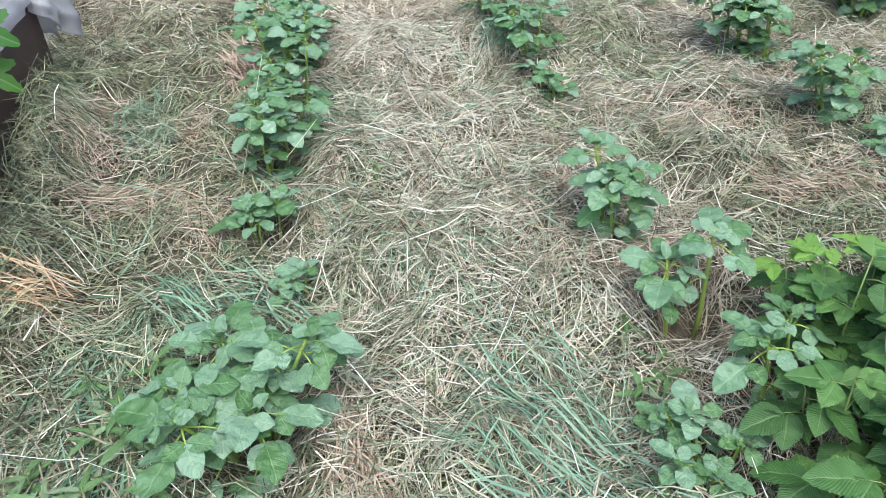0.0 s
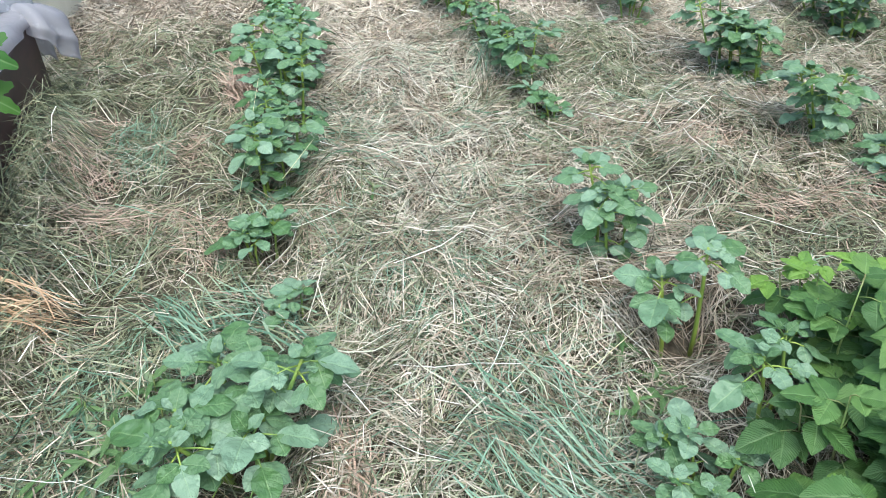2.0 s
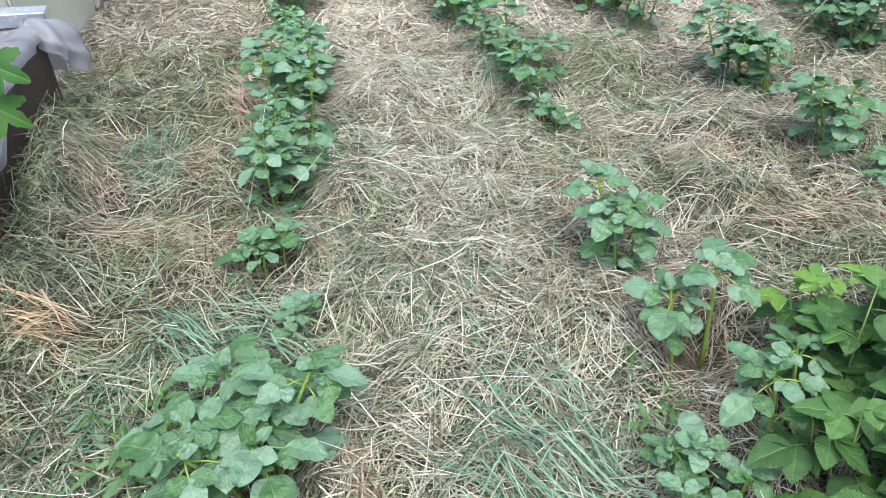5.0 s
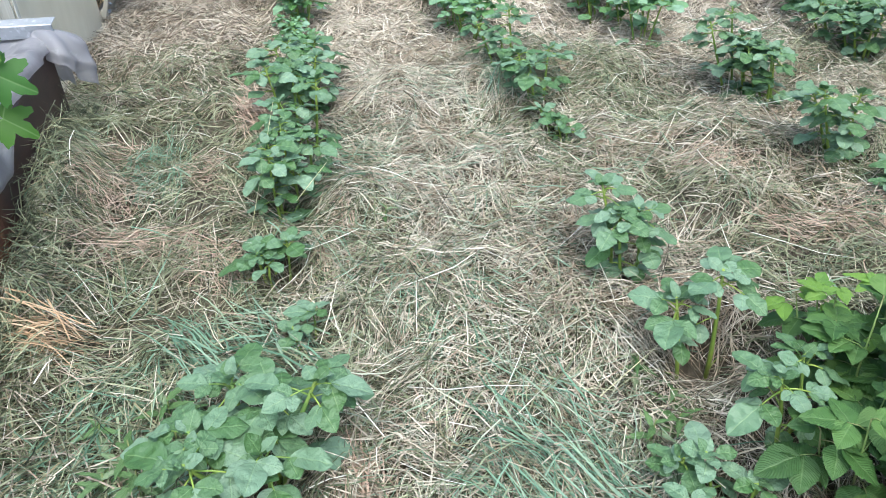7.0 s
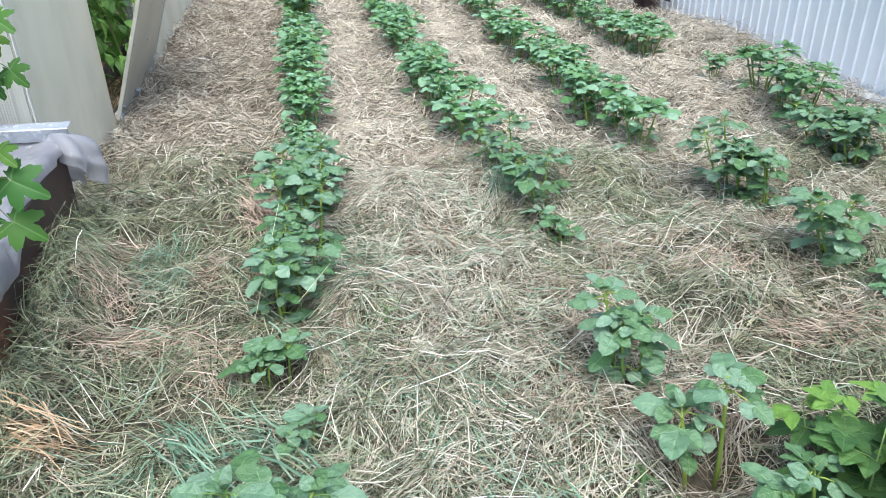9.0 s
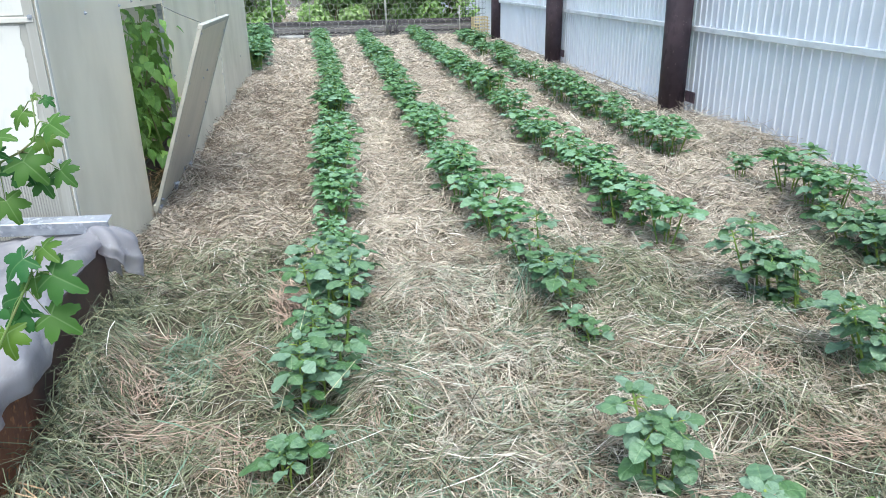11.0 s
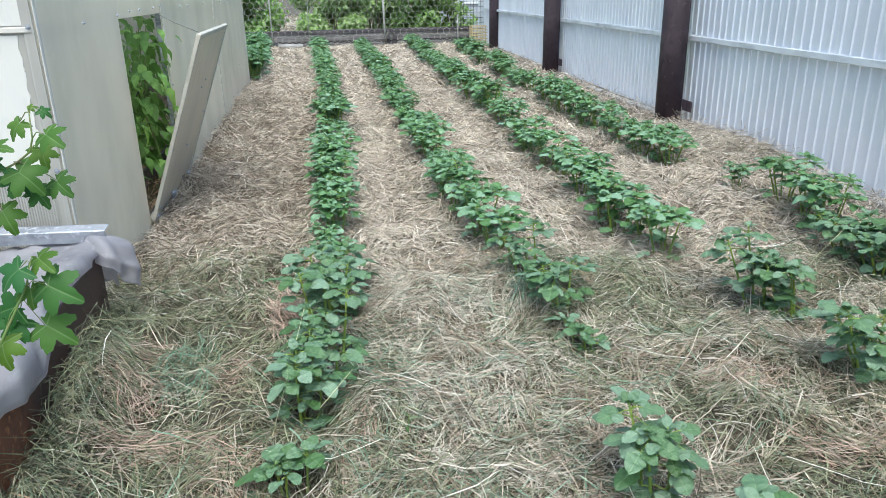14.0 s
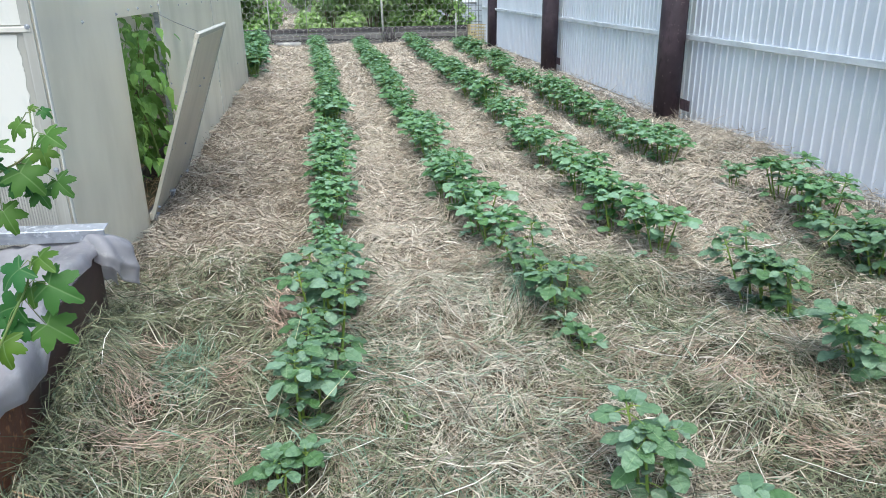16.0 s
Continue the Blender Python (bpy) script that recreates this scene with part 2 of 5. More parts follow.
    plank=material("weathered_plank", (0.2, 0.19, 0.185), 0.85, noises=[(9, (0.15, 1, 2), (0.11, 0.1, 0.1), 0.42, 0.6), (40, (0.1, 1, 2), (0.27, 0.255, 0.24), 0.55, 0.7)], bump=[(40, (0.1, 1, 2), 0.3)]),
    darkplank=material("tarred_plank", (0.05, 0.045, 0.05), 0.8, noises=[(9, (0.2, 1, 2), (0.1, 0.09, 0.09), 0.45, 0.65)], bump=[(40, (0.1, 1, 2), 0.3)]),
    wire=material("grey_netting", (0.4, 0.4, 0.36), 0.6, noises=[(20, ONE, (0.26, 0.26, 0.23), 0.45, 0.65)]),
    darkwire=material("dark_wire", (0.06, 0.065, 0.07), 0.5, noises=[(20, ONE, (0.1, 0.1, 0.1), 0.45, 0.65)]),
    whitepipe=material("white_pipe_plastic", (0.25, 0.25, 0.24), 0.5, noises=[(5, ONE, (0.34, 0.33, 0.3), 0.5, 0.7)]),
    crate=material("crate_plastic", (0.55, 0.46, 0.27), 0.5, noises=[(10, ONE, (0.5, 0.4, 0.2), 0.45, 0.7)]),
    concrete=material("pale_concrete", (0.5, 0.49, 0.47), 0.9, noises=[(14, ONE, (0.36, 0.35, 0.32), 0.45, 0.65)], bump=[(50, ONE, 0.3)]),
    blue=material("blue_cloth", (0.12, 0.25, 0.55), 0.8, noises=[(14, ONE, (0.08, 0.17, 0.42), 0.45, 0.65)]),
    shed=material("pale_sheet_wall", (0.42, 0.45, 0.49), 0.6, noises=[(2, ONE, (0.36, 0.39, 0.43), 0.45, 0.7)]),
    stone=material("pale_pebble", (0.5, 0.48, 0.44), 0.85, noises=[(20, ONE, (0.38, 0.36, 0.32), 0.45, 0.65)]),
)


def film_material():
    m = material("clear_film", (0.5, 0.495, 0.505), 0.3, noises=[(5, ONE, (0.33, 0.33, 0.36), 0.42, 0.66), (30, (1, 0.3, 1), (0.72, 0.72, 0.72), 0.58, 0.75)], bump=[(9, ONE, 0.8), (26, ONE, 0.45)])
    nt = m.node_tree
    bs = nt.nodes["Principled BSDF"]
    tr, tl = nt.nodes.new("ShaderNodeBsdfTransparent"), nt.nodes.new("ShaderNodeBsdfTranslucent")
    tr.inputs[0].default_value, tl.inputs[0].default_value = (0.86, 0.84, 0.88, 1), (0.75, 0.75, 0.78, 1)
    a, b = nt.nodes.new("ShaderNodeMixShader"), nt.nodes.new("ShaderNodeMixShader")
    a.inputs[0].default_value, b.inputs[0].default_value = 0.3, 0.5
    nt.links.new(bs.outputs[0], a.inputs[1])
    nt.links.new(tl.outputs[0], a.inputs[2])
    nt.links.new(a.outputs[0], b.inputs[1])
    nt.links.new(tr.outputs[0], b.inputs[2])
    nt.links.new(b.outputs[0], nt.nodes["Material Output"].inputs[0])
    return m


M["film"] = film_material()

# ---- building helpers ----
RNG = np.random.default_rng(7)
LATTICE = np.random.default_rng(3).random((256, 256))


def bumps(x, y, scale, seed=0):
    """Smooth value noise, -1 to 1, with features of about scale metres."""
    x, y = np.asarray(x, float) / scale + 17.3 * seed + 500, np.asarray(y, float) / scale + 9.1 * seed + 500
    i, j = np.floor(x).astype(int), np.floor(y).astype(int)
    u, v = x - i, y - j
    u, v = u * u * (3 - 2 * u), v * v * (3 - 2 * v)
    a, b = LATTICE[i % 256, j % 256], LATTICE[(i + 1) % 256, j % 256]
    c, d = LATTICE[i % 256, (j + 1) % 256], LATTICE[(i + 1) % 256, (j + 1) % 256]
    return 2 * ((a * (1 - u) + b * u) * (1 - v) + (c * (1 - u) + d * u) * v) - 1


def raw_mesh(name, verts, quads, mat, uv=None, smooth=True):
    """A mesh from arrays of corners and four-cornered faces; uv: one pair a corner."""
    me = bpy.data.meshes.new(name)
    verts, quads = np.asarray(verts, np.float32), np.asarray(quads, np.int32)
    me.vertices.add(len(verts))
    me.vertices.foreach_set("co", verts.ravel())
    me.loops.add(quads.size)
    me.loops.foreach_set("vertex_index", quads.ravel())
    me.polygons.add(len(quads))
    me.polygons.foreach_set("loop_start", np.arange(len(quads), dtype=np.int32) * 4)
    me.polygons.foreach_set("loop_total", np.full(len(quads), 4, np.int32))
    me.update(calc_edges=True)
    if uv is not None:
        me.uv_layers.new(name="UVMap").data.foreach_set("uv", np.asarray(uv, np.float32)[quads.ravel()].ravel())
    me.polygons.foreach_set("use_smooth", np.full(len(quads), smooth))
    me.materials.append(mat)
    return me


def part(name, shape, mat, parent, label="", m=None):
    """Links a bmesh or a mesh as one part of parent."""
    if isinstance(shape, bmesh.types.BMesh):
        me = bpy.data.meshes.new(name)
        shape.to_mesh(me)
        shape.free()
        me.materials.append(mat)
    else:
        me = shape
    ob = new(name, me)
    ob.parent = parent
    if m is not None:
        ob.matrix_basis = m
    return tagged(ob, label)


def thing(name, label, category, m=None, group="", kind=""):
    ob = new(name)
    if m is not None:
        ob.matrix_basis = m
    return tagged(ob, label, category, group, kind)


def box(size, at=(0, 0, 0), bevel=0.004, turn=None, bm=None):
    bm = bm or bmesh.new()
    own = bmesh.ops.create_cube(bm, size=1.0)["verts"]
    bmesh.ops.scale(bm, vec=size, verts=own)
    if bevel:
        edges = list({e for v in own for e in v.link_edges})
        own = [v for f in bmesh.ops.bevel(bm, geom=edges, offset=min(bevel, 0.45 * min(size)), segments=1, affect="EDGES")["faces"] for v in f.verts] + [v for v in own if v.is_valid]
        own = list(set(own))
    if turn is not None:
        bmesh.ops.transform(bm, matrix=turn, verts=own)
    bmesh.ops.translate(bm, vec=at, verts=own)
    return bm


def tube(points, radii, sides=8, bm=None, cap=True):
    """A tapered round bar along points."""
    bm = bm or bmesh.new()
    pts = [Vector(p) for p in points]
    rings = []
    for n, p in enumerate(pts):
        way = (pts[min(n + 1, len(pts) - 1)] - pts[max(n - 1, 0)]).normalized()
        q = way.to_track_quat("Z", "Y")
        r = radii[n] if isinstance(radii, (list, tuple)) else radii
        rings.append([bm.verts.new(p + q @ Vector((r * math.cos(a), r * math.sin(a), 0))) for a in [2 * math.pi * k / sides for k in range(sides)]])
    for a, b in zip(rings, rings[1:]):
        for k in range(sides):
            bm.faces.new((a[k], a[(k + 1) % sides], b[(k + 1) % sides], b[k])).smooth = True
    if cap:
        bm.faces.new(rings[0][::-1])
        bm.faces.new(rings[-1])
    return bm


def screw_mesh(r=0.009):
    bm = bmesh.new()
    bmesh.ops.create_cone(bm, segments=8, radius1=r, radius2=r * 0.9, depth=0.004, cap_ends=True)
    bmesh.ops.create_cone(bm, segments=6, radius1=r * 0.55, radius2=r * 0.45, depth=0.006, cap_ends=True, matrix=Matrix.Translation((0, 0, 0.005)))
    me = bpy.data.meshes.new("screw")
    bm.to_mesh(me)
    bm.free()
    me.materials.append(M["zinc"])
    return me


# ---- the ground ----
ROWS = {
    "a": [(0.93, -0.188), (1.5, -0.112), (1.73, -0.129), (2.14, -0.115), (2.46, -0.106), (2.8, -0.095), (3.9, -0.09), (5.1, -0.115), (6.6, -0.145), (9.5, -0.24), (13.7, -0.5), (18.2, -0.79)],
    "b": [(0.8, 0.76), (1.15, 0.867), (1.55, 0.82), (2.43, 0.883), (2.9, 0.83), (3.48, 0.765), (4.36, 0.685), (6.4, 0.616), (8.5, 0.571), (10.8, 0.507), (14.6, 0.347), (18.2, 0.22)],
    "c": [(1.67, 1.76), (2.03, 1.77), (2.57, 1.72), (3.17, 1.59), (3.73, 1.56), (6.4, 1.57), (8.1, 1.533), (11.3, 1.49), (18.2, 1.45)],
    "d": [(2.8, 2.5), (3.5, 2.6), (4.05, 2.7), (4.4, 2.54), (5.1, 2.4), (6.1, 2.37), (9.7, 2.36), (13.4, 2.38), (17.0, 2.47)],
    "e": [(11.9, -1.46), (18.2, -2.15)],
}


def row_x(row, y):
    ys, xs = zip(*ROWS[row])
    return float(np.interp(y, ys, xs))


# the plants that stand close to the path: x, y, height, stems, leaf size, spread, lower leaves
NEAR = [
    (-0.175, 1.03, 0.3, 6, 1.08, 1.15, 2), (-0.085, 1.5, 0.11, 2, 0.62, 0.5, 1), (-0.165, 1.8, 0.12, 4, 0.82, 0.4, 1), (-0.135, 2.12, 0.32, 3, 0.88, 0.25, 5), (-0.08, 2.32, 0.28, 2, 0.85, 0.35, 4), (-0.07, 2.5, 0.33, 2, 0.92, 0.45, 3),
    (-0.12, 2.68, 0.31, 2, 0.95, 0.4, 4), (-0.07, 2.87, 0.32, 3, 1.0, 0.5, 4), (-0.09, 3.13, 0.33, 3, 1.0, 0.65, 4),
    (0.77, 0.8, 0.18, 5, 0.72, 1.0, 4), (0.97, 0.95, 0.31, 2, 0.85, 0.4, 3), (0.865, 1.2, 0.27, 1, 0.95, 0.5, 2), (0.93, 1.22, 0.34, 1, 1.0, 0.5, 2), (0.845, 1.6, 0.33, 3, 0.85, 0.25, 7), (0.92, 2.48, 0.14, 3, 0.75, 0.7, 4), (0.91, 2.76, 0.26, 3, 0.9, 0.8, 4),
    (0.83, 3.05, 0.27, 3, 0.85, 0.8, 5),
    (1.93, 1.72, 0.24, 4, 0.88, 0.5, 4), (1.82, 2.05, 0.34, 4, 0.85, 0.5, 6), (1.84, 2.58, 0.38, 4, 0.88, 0.4, 7), (1.78, 2.7, 0.41, 4, 0.88, 0.4, 6),
    (2.52, 2.95, 0.33, 5, 1.0, 0.9, 5), (2.56, 3.16, 0.32, 4, 0.95, 0.9, 5),
]
HOLES = np.array([(x, y) for x, y, *_ in NEAR])


def ground_z(x, y):
    x, y = np.asarray(x, float), np.asarray(y, float)
    z = 0.035 * bumps(x, y, 0.55, 1) + 0.04 * bumps(x, y, 0.24, 2) + 0.03 * bumps(x, y, 0.11, 3)
    inside = np.clip((x + 6) / 2, 0, 1) * np.clip((3.3 - x) / 0.3, 0, 1) * np.clip((19 - y) / 1, 0, 1) * np.clip((y + 2) / 1, 0, 1)
    z = z * inside
    z += 0.14 * np.exp(-(((x + 0.9 - 0.089 * (2.86 - y)) / 0.13) ** 2)) * np.clip((y - 1.2) / 0.4, 0, 1) * np.clip((2.9 - y) / 0.35, 0, 1)
    z += 0.06 * np.exp(-(((y - 3.05) / 0.25) ** 2)) * np.exp(-(((x - 0.9) / 1.3) ** 2))
    z += 0.11 * np.exp(-(((x - 3.15) / 0.32) ** 2) - ((y - 5.5) / 1.1) ** 2)
    for hx, hy in HOLES:
        z = z - 0.05 * np.exp(-((x - hx) ** 2 + (y - hy) ** 2) / 0.09**2)
    return z - 0.02


def ground_at(x, y):
    return float(ground_z(x, y))


def spaced(dense_a, dense_b, step, far):
    out = list(np.arange(dense_a, dense_b + step / 2, step))
    a, b, s = dense_a, dense_b, step
    low, high = [], []
    while b < far:
        s *= 1.45
        a, b = a - s, b + s
        low.append(a), high.append(b)
    return np.array(low[::-1] + out + high)


gx, gy = spaced(-3.2, 3.6, 0.04, 600), spaced(-0.4, 19.2, 0.045, 900)
X, Y = np.meshgrid(gx, gy, indexing="ij")
nx, ny = X.shape
index = np.arange(nx * ny).reshape(nx, ny)
quads = np.stack([index[:-1, :-1], index[1:, :-1], index[1:, 1:], index[:-1, 1:]], -1).reshape(-1, 4)
tagged(new("ground", raw_mesh("ground", np.stack([X, Y, ground_z(X, Y)], -1).reshape(-1, 3), quads, M["ground"])), "garden soil under a thick hay mulch", "ground", kind="structure")


# ---- hay ----
def blades(name, label, category, xs, ys, length, width, mat, yaw=None, spread=1.2, lift=0.06, pitch=0.42, bend=0.58, rng=RNG):
    """Cut stalks lying on the ground, each a bent strip of two lengths."""
    n = len(xs)
    ln = rng.uniform(length[0], length[1], n) * rng.uniform(0.6, 1.0, n)
    wd = width[0] + (width[1] - width[0]) * rng.random(n) ** 1.5
    base = (4.5 * bumps(xs, ys, 0.085, 7) + 3.0 * bumps(xs, ys, 0.33, 8)) if yaw is None else yaw
    a = base + rng.normal(0, spread / 2, n)
    if yaw is None:
        a = np.where(rng.random(n) < 0.3, rng.uniform(0, 2 * math.pi, n), a)
    k = rng.normal(0, bend, n)
    tilt = rng.normal(0, pitch, n)
    h = lift * rng.random(n) ** 1.4
    roll = rng.normal(0, 0.9, n)
    curl = rng.normal(0, 1.0, n) * bend
    rows = []
    px, py = xs - np.cos(a) * ln * 0.5, ys - np.sin(a) * ln * 0.5
    for step, s in enumerate((-0.5, -0.1667, 0.1667, 0.5)):
        ang = a + k * s + curl * (s * s * 4 - 0.5) * 0.7
        if step:
            px, py = px + np.cos(ang) * ln / 3, py + np.sin(ang) * ln / 3
        up = ground_z(px, py) + 0.004 + h + np.clip(np.sin(tilt) * ln * s, -0.012, 0.09) - 0.012 * np.abs(s) * 2
        taper = (1.0, 1.0, 0.85, 0.5)[step]
        wx, wy, wz = -np.sin(ang) * np.cos(roll), np.cos(ang) * np.cos(roll), np.sin(roll)
        half = wd * taper / 2
        for sign in (-1, 1):
            rows.append(np.stack([px + sign * wx * half, py + sign * wy * half, up + sign * wz * half], -1))
    verts = np.stack(rows, 1).reshape(-1, 3)
    first = np.arange(n) * 8
    q = np.concatenate([np.stack([first + o, first + o + 1, first + o + 3, first + o + 2], -1) for o in (0, 2, 4)])
    ob = new(name, raw_mesh(name, verts, q, mat, smooth=False))
    return tagged(ob, label, category, kind="stuff")


def scatter(x0, x1, y0, y1, density, keep=None, rng=RNG):
    n = int((x1 - x0) * (y1 - y0) * density)
    xs, ys = rng.uniform(x0, x1, n), rng.uniform(y0, y1, n)
    ok = np.ones(n, bool)
    for hx, hy in HOLES:
        ok &= ((xs - hx) ** 2 + (ys - hy) ** 2 > 0.075**2) | (rng.random(n) < 0.2)
    # clear of the bed and of the greenhouse
    ok &= ~((xs < -0.97 + 0.089 * (2.86 - ys)) & (ys < 2.92)) & (xs > -1.17 - 0.0478 * (ys - 4.3)) & (xs < 3.33)
    # thinner, gappy heaps beside the bed and past the second row
    thin = np.clip((-0.1 - xs) / 0.3, 0, 1) * np.clip((4.3 - ys) / 0.5, 0, 1) + np.clip((xs - 0.95) / 0.2, 0, 1) * np.clip((2.5 - ys) / 0.3, 0, 1)
    ok &= rng.random(n) > (0.22 * np.clip((3.6 - ys) / 0.5, 0, 1) + 0.62 * thin) * np.clip(0.45 + 1.2 * bumps(xs, ys, 0.12, 15), 0, 1)
    if keep is not None:
        ok &= rng.random(n) < keep(xs, ys)
    return xs[ok], ys[ok]


def green_share(x, y):
    return np.clip(0.42 + 0.55 * bumps(x, y, 0.6, 11) + 0.3 * bumps(x, y, 0.25, 12) + 0.7 * np.clip((-0.15 - x) / 0.2, 0, 1) + 0.55 * np.clip((x - 1.0) / 0.2, 0, 1) * np.clip((2.3 - y) / 0.3, 0, 1) - 0.15 * np.exp(-(((x - 0.4) / 0.35) ** 2)) + 0.4 * np.exp(-(((x - 1.3) / 0.4) ** 2) - ((y - 2.75) / 0.5) ** 2), 0.06, 0.95) * np.clip((3.75 + 0.25 * bumps(x, y, 0.5, 13) - y) / 0.4, 0.03, 1)


blades("dry_hay", "loose pale dry hay mulch spread between the plants", "hay", *scatter(-1.1, 2.9, 0.35, 3.6, 11000, lambda x, y: 1 - 0.75 * green_share(x, y)), (0.06, 0.24), (0.0014, 0.004), M["straw"])
blades("green_hay", "half-dried grey-green hay mulch with bent stalks", "hay", *scatter(-1.1, 2.9, 0.35, 3.7, 10000, green_share), (0.06, 0.25), (0.0014, 0.0042), M["greenhay"])
# flat dark layer that paints the shaded gaps below the loose hay
blades("under_hay", "flattened olive hay under the loose stalks, coloured dark as gap shade", "hay", *scatter(-1.1, 2.9, 0.35, 3.7, 4200), (0.06, 0.2), (0.003, 0.006), M["under"], lift=0.012, pitch=0.15)
def between(a0, a1, b0, b1):
    """A share that rises over a0..a1 and falls over b0..b1 along the rows."""
    return lambda x, y: np.clip((y - a0 - 0.3 * bumps(x, y, 0.5, 13)) / (a1 - a0), 0, 1) * np.clip((b1 - y) / (b1 - b0), 0, 1)


blades("brown_hay", "older brownish straw mulch between the potato rows", "hay", *scatter(-1.2, 3.33, 3.0, 9.0, 4400, between(3.0, 3.5, 6.2, 9.0)), (0.08, 0.24), (0.0028, 0.0058), M["straw_far"], spread=2.4)
blades("brown_hay", "older brownish straw mulch farther down the rows", "hay", *scatter(-1.6, 3.33, 6.0, 13.5, 2900, between(6.0, 8.8, 10.5, 13.5)), (0.1, 0.28), (0.0045, 0.009), M["straw_far"], spread=2.4)
blades("brown_hay", "matted brownish straw mulch at the far end", "hay", *scatter(-2.6, 3.33, 10.0, 18.6, 1700, between(10.0, 13.0, 19.0, 20.0)), (0.1, 0.28), (0.007, 0.013), M["straw_far"], lift=0.06, spread=2.4)
blades("brown_hay", "thin green hay among the straw farther off", "hay", *scatter(-1.2, 3.3, 3.4, 9.0, 260), (0.1, 0.25), (0.002, 0.004), M["greenhay"])


# a darker brown strip of straw between the greenhouse and the first row
blades("brown_hay", "darker brown straw lying beside the greenhouse", "hay", *scatter(-1.6, -0.25, 3.0, 10.0, 1500), (0.08, 0.24), (0.003, 0.006), M["darkstraw"], spread=2.4, lift=0.065)
blades("loose_hay", "thin hay trodden flat behind the first plants", "hay", *scatter(-0.85, 3.33, -3.0, 0.45, 1500), (0.08, 0.24), (0.003, 0.006), M["straw_far"], spread=2.4, lift=0.03)
blades("loose_hay", "thin hay along the foot of the metal fence", "hay", *scatter(2.8, 3.33, 0.4, 3.4, 3500), (0.06, 0.2), (0.002, 0.004), M["straw_far"], spread=2.4, lift=0.04)


def patch(name, label, cx, cy, rx, ry, count, length, width, mat, yaw, spread=0.5, lift=0.05):
    a, r = RNG.uniform(0, 2 * math.pi, count), np.sqrt(RNG.random(count))
    blades(name, label, "grass", cx + rx * r * np.cos(a), cy + ry * r * np.sin(a), length, width, mat, yaw, spread, lift, 0.18, 0.35)


patch("cut_grass", "bluish-green freshly cut grass lying on the hay", 0.45, 0.9, 0.19, 0.32, 290, (0.16, 0.36), (0.0025, 0.006), M["fresh"], 2.1, 0.5, 0.085)
patch("cut_grass", "bluish-green freshly cut grass beside a small potato plant", -0.24, 1.48, 0.2, 0.17, 230, (0.14, 0.32), (0.003, 0.006), M["fresh"], 2.2, 0.7, 0.085)
patch("cut_grass", "short green grass tuft by the raised bed", -0.6, 2.48, 0.11, 0.26, 340, (0.1, 0.22), (0.002, 0.0042), M["fresh"], 1.5, 0.5, 0.08)
patch("cut_grass", "green grass lying between two potato rows", 0.3, 1.55, 0.18, 0.25, 240, (0.1, 0.28), (0.002, 0.004), M["fresh"], 2.0, 0.9)
patch("cut_grass", "green grass beside the potato row", 0.12, 2.5, 0.2, 0.3, 260, (0.1, 0.28), (0.002, 0.005), M["fresh"], 0.4, 0.9)
patch("cut_grass", "green cut grass under the near potato plant", -0.5, 1.15, 0.2, 0.28, 420, (0.1, 0.26), (0.003, 0.006), M["fresh"], 1.0, 1.4)
patch("cut_grass", "thin upright green grass round a potato plant", 0.8, 2.85, 0.09, 0.1, 160, (0.1, 0.22), (0.002, 0.004), M["fresh"], 1.6, 1.2, 0.12)
blades("cut_grass", "single fresh green blades scattered over the hay", "grass", *scatter(-0.9, 2.2, 0.4, 3.4, 240), (0.1, 0.28), (0.0018, 0.0042), M["fresh"], lift=0.075)
blades("cut_grass", "grey-green drying grass spread over the middle path", "grass", *scatter(0.0, 0.75, 0.4, 3.2, 900), (0.08, 0.24), (0.0016, 0.0038), M["drying"], lift=0.075)
blades("pale_stalks", "single bleached stalks scattered over the hay", "hay", *scatter(-0.9, 2.6, 0.4, 3.6, 110), (0.12, 0.36), (0.0014, 0.0026), M["bleached"], lift=0.085, bend=0.3)
patch("golden_straw", "small bundle of golden straw on the hay", -0.7, 1.48, 0.06, 0.07, 120, (0.1, 0.24), (0.0025, 0.004), M["gold"], 0.05, 0.9, 0.12)
patch("reddish_straw", "flattened patch of reddish straw", 1.17, 2.42, 0.19, 0.13, 420, (0.12, 0.26), (0.002, 0.004), M["pink"], -0.3, 0.7, 0.03)
patch("reddish_straw", "flattened patch of reddish straw", 1.05, 2.95, 0.12, 0.12, 220, (0.12, 0.26), (0.002, 0.004), M["pink"], -0.5, 0.7, 0.03)
for px_, py_, rx_, ry_, n_, way in ((-0.72, 2.25, 0.1, 0.16, 260, 1.2), (-0.6, 1.95, 0.2, 0.1, 320, 0.5), (-0.45, 2.45, 0.12, 0.1, 160, 2.2), (-0.75, 2.55, 0.1, 0.12, 160, 0.9), (-0.35, 1.85, 0.12, 0.1, 160, 2.6), (1.55, 1.7, 0.25, 0.12, 320, 2.4), (1.35, 2.05, 0.15, 0.12, 200, 0.4)):
    patch("reddish_straw", "tuft of tan straw on the greener hay", px_, py_, rx_, ry_, n_, (0.08, 0.22), (0.0015, 0.003), M["pink"], way, 1.3, 0.07)
patch("reddish_straw", "reddish straw beside the potato row", 0.02, 1.95, 0.08, 0.2, 160, (0.12, 0.26), (0.002, 0.004), M["pink"], 1.9, 0.5, 0.03)
patch("reddish_straw", "reddish straw bundle lying along the potato row", -0.27, 2.82, 0.05, 0.2, 240, (0.18, 0.38), (0.003, 0.005), M["pink"], 1.95, 0.25, 0.13)
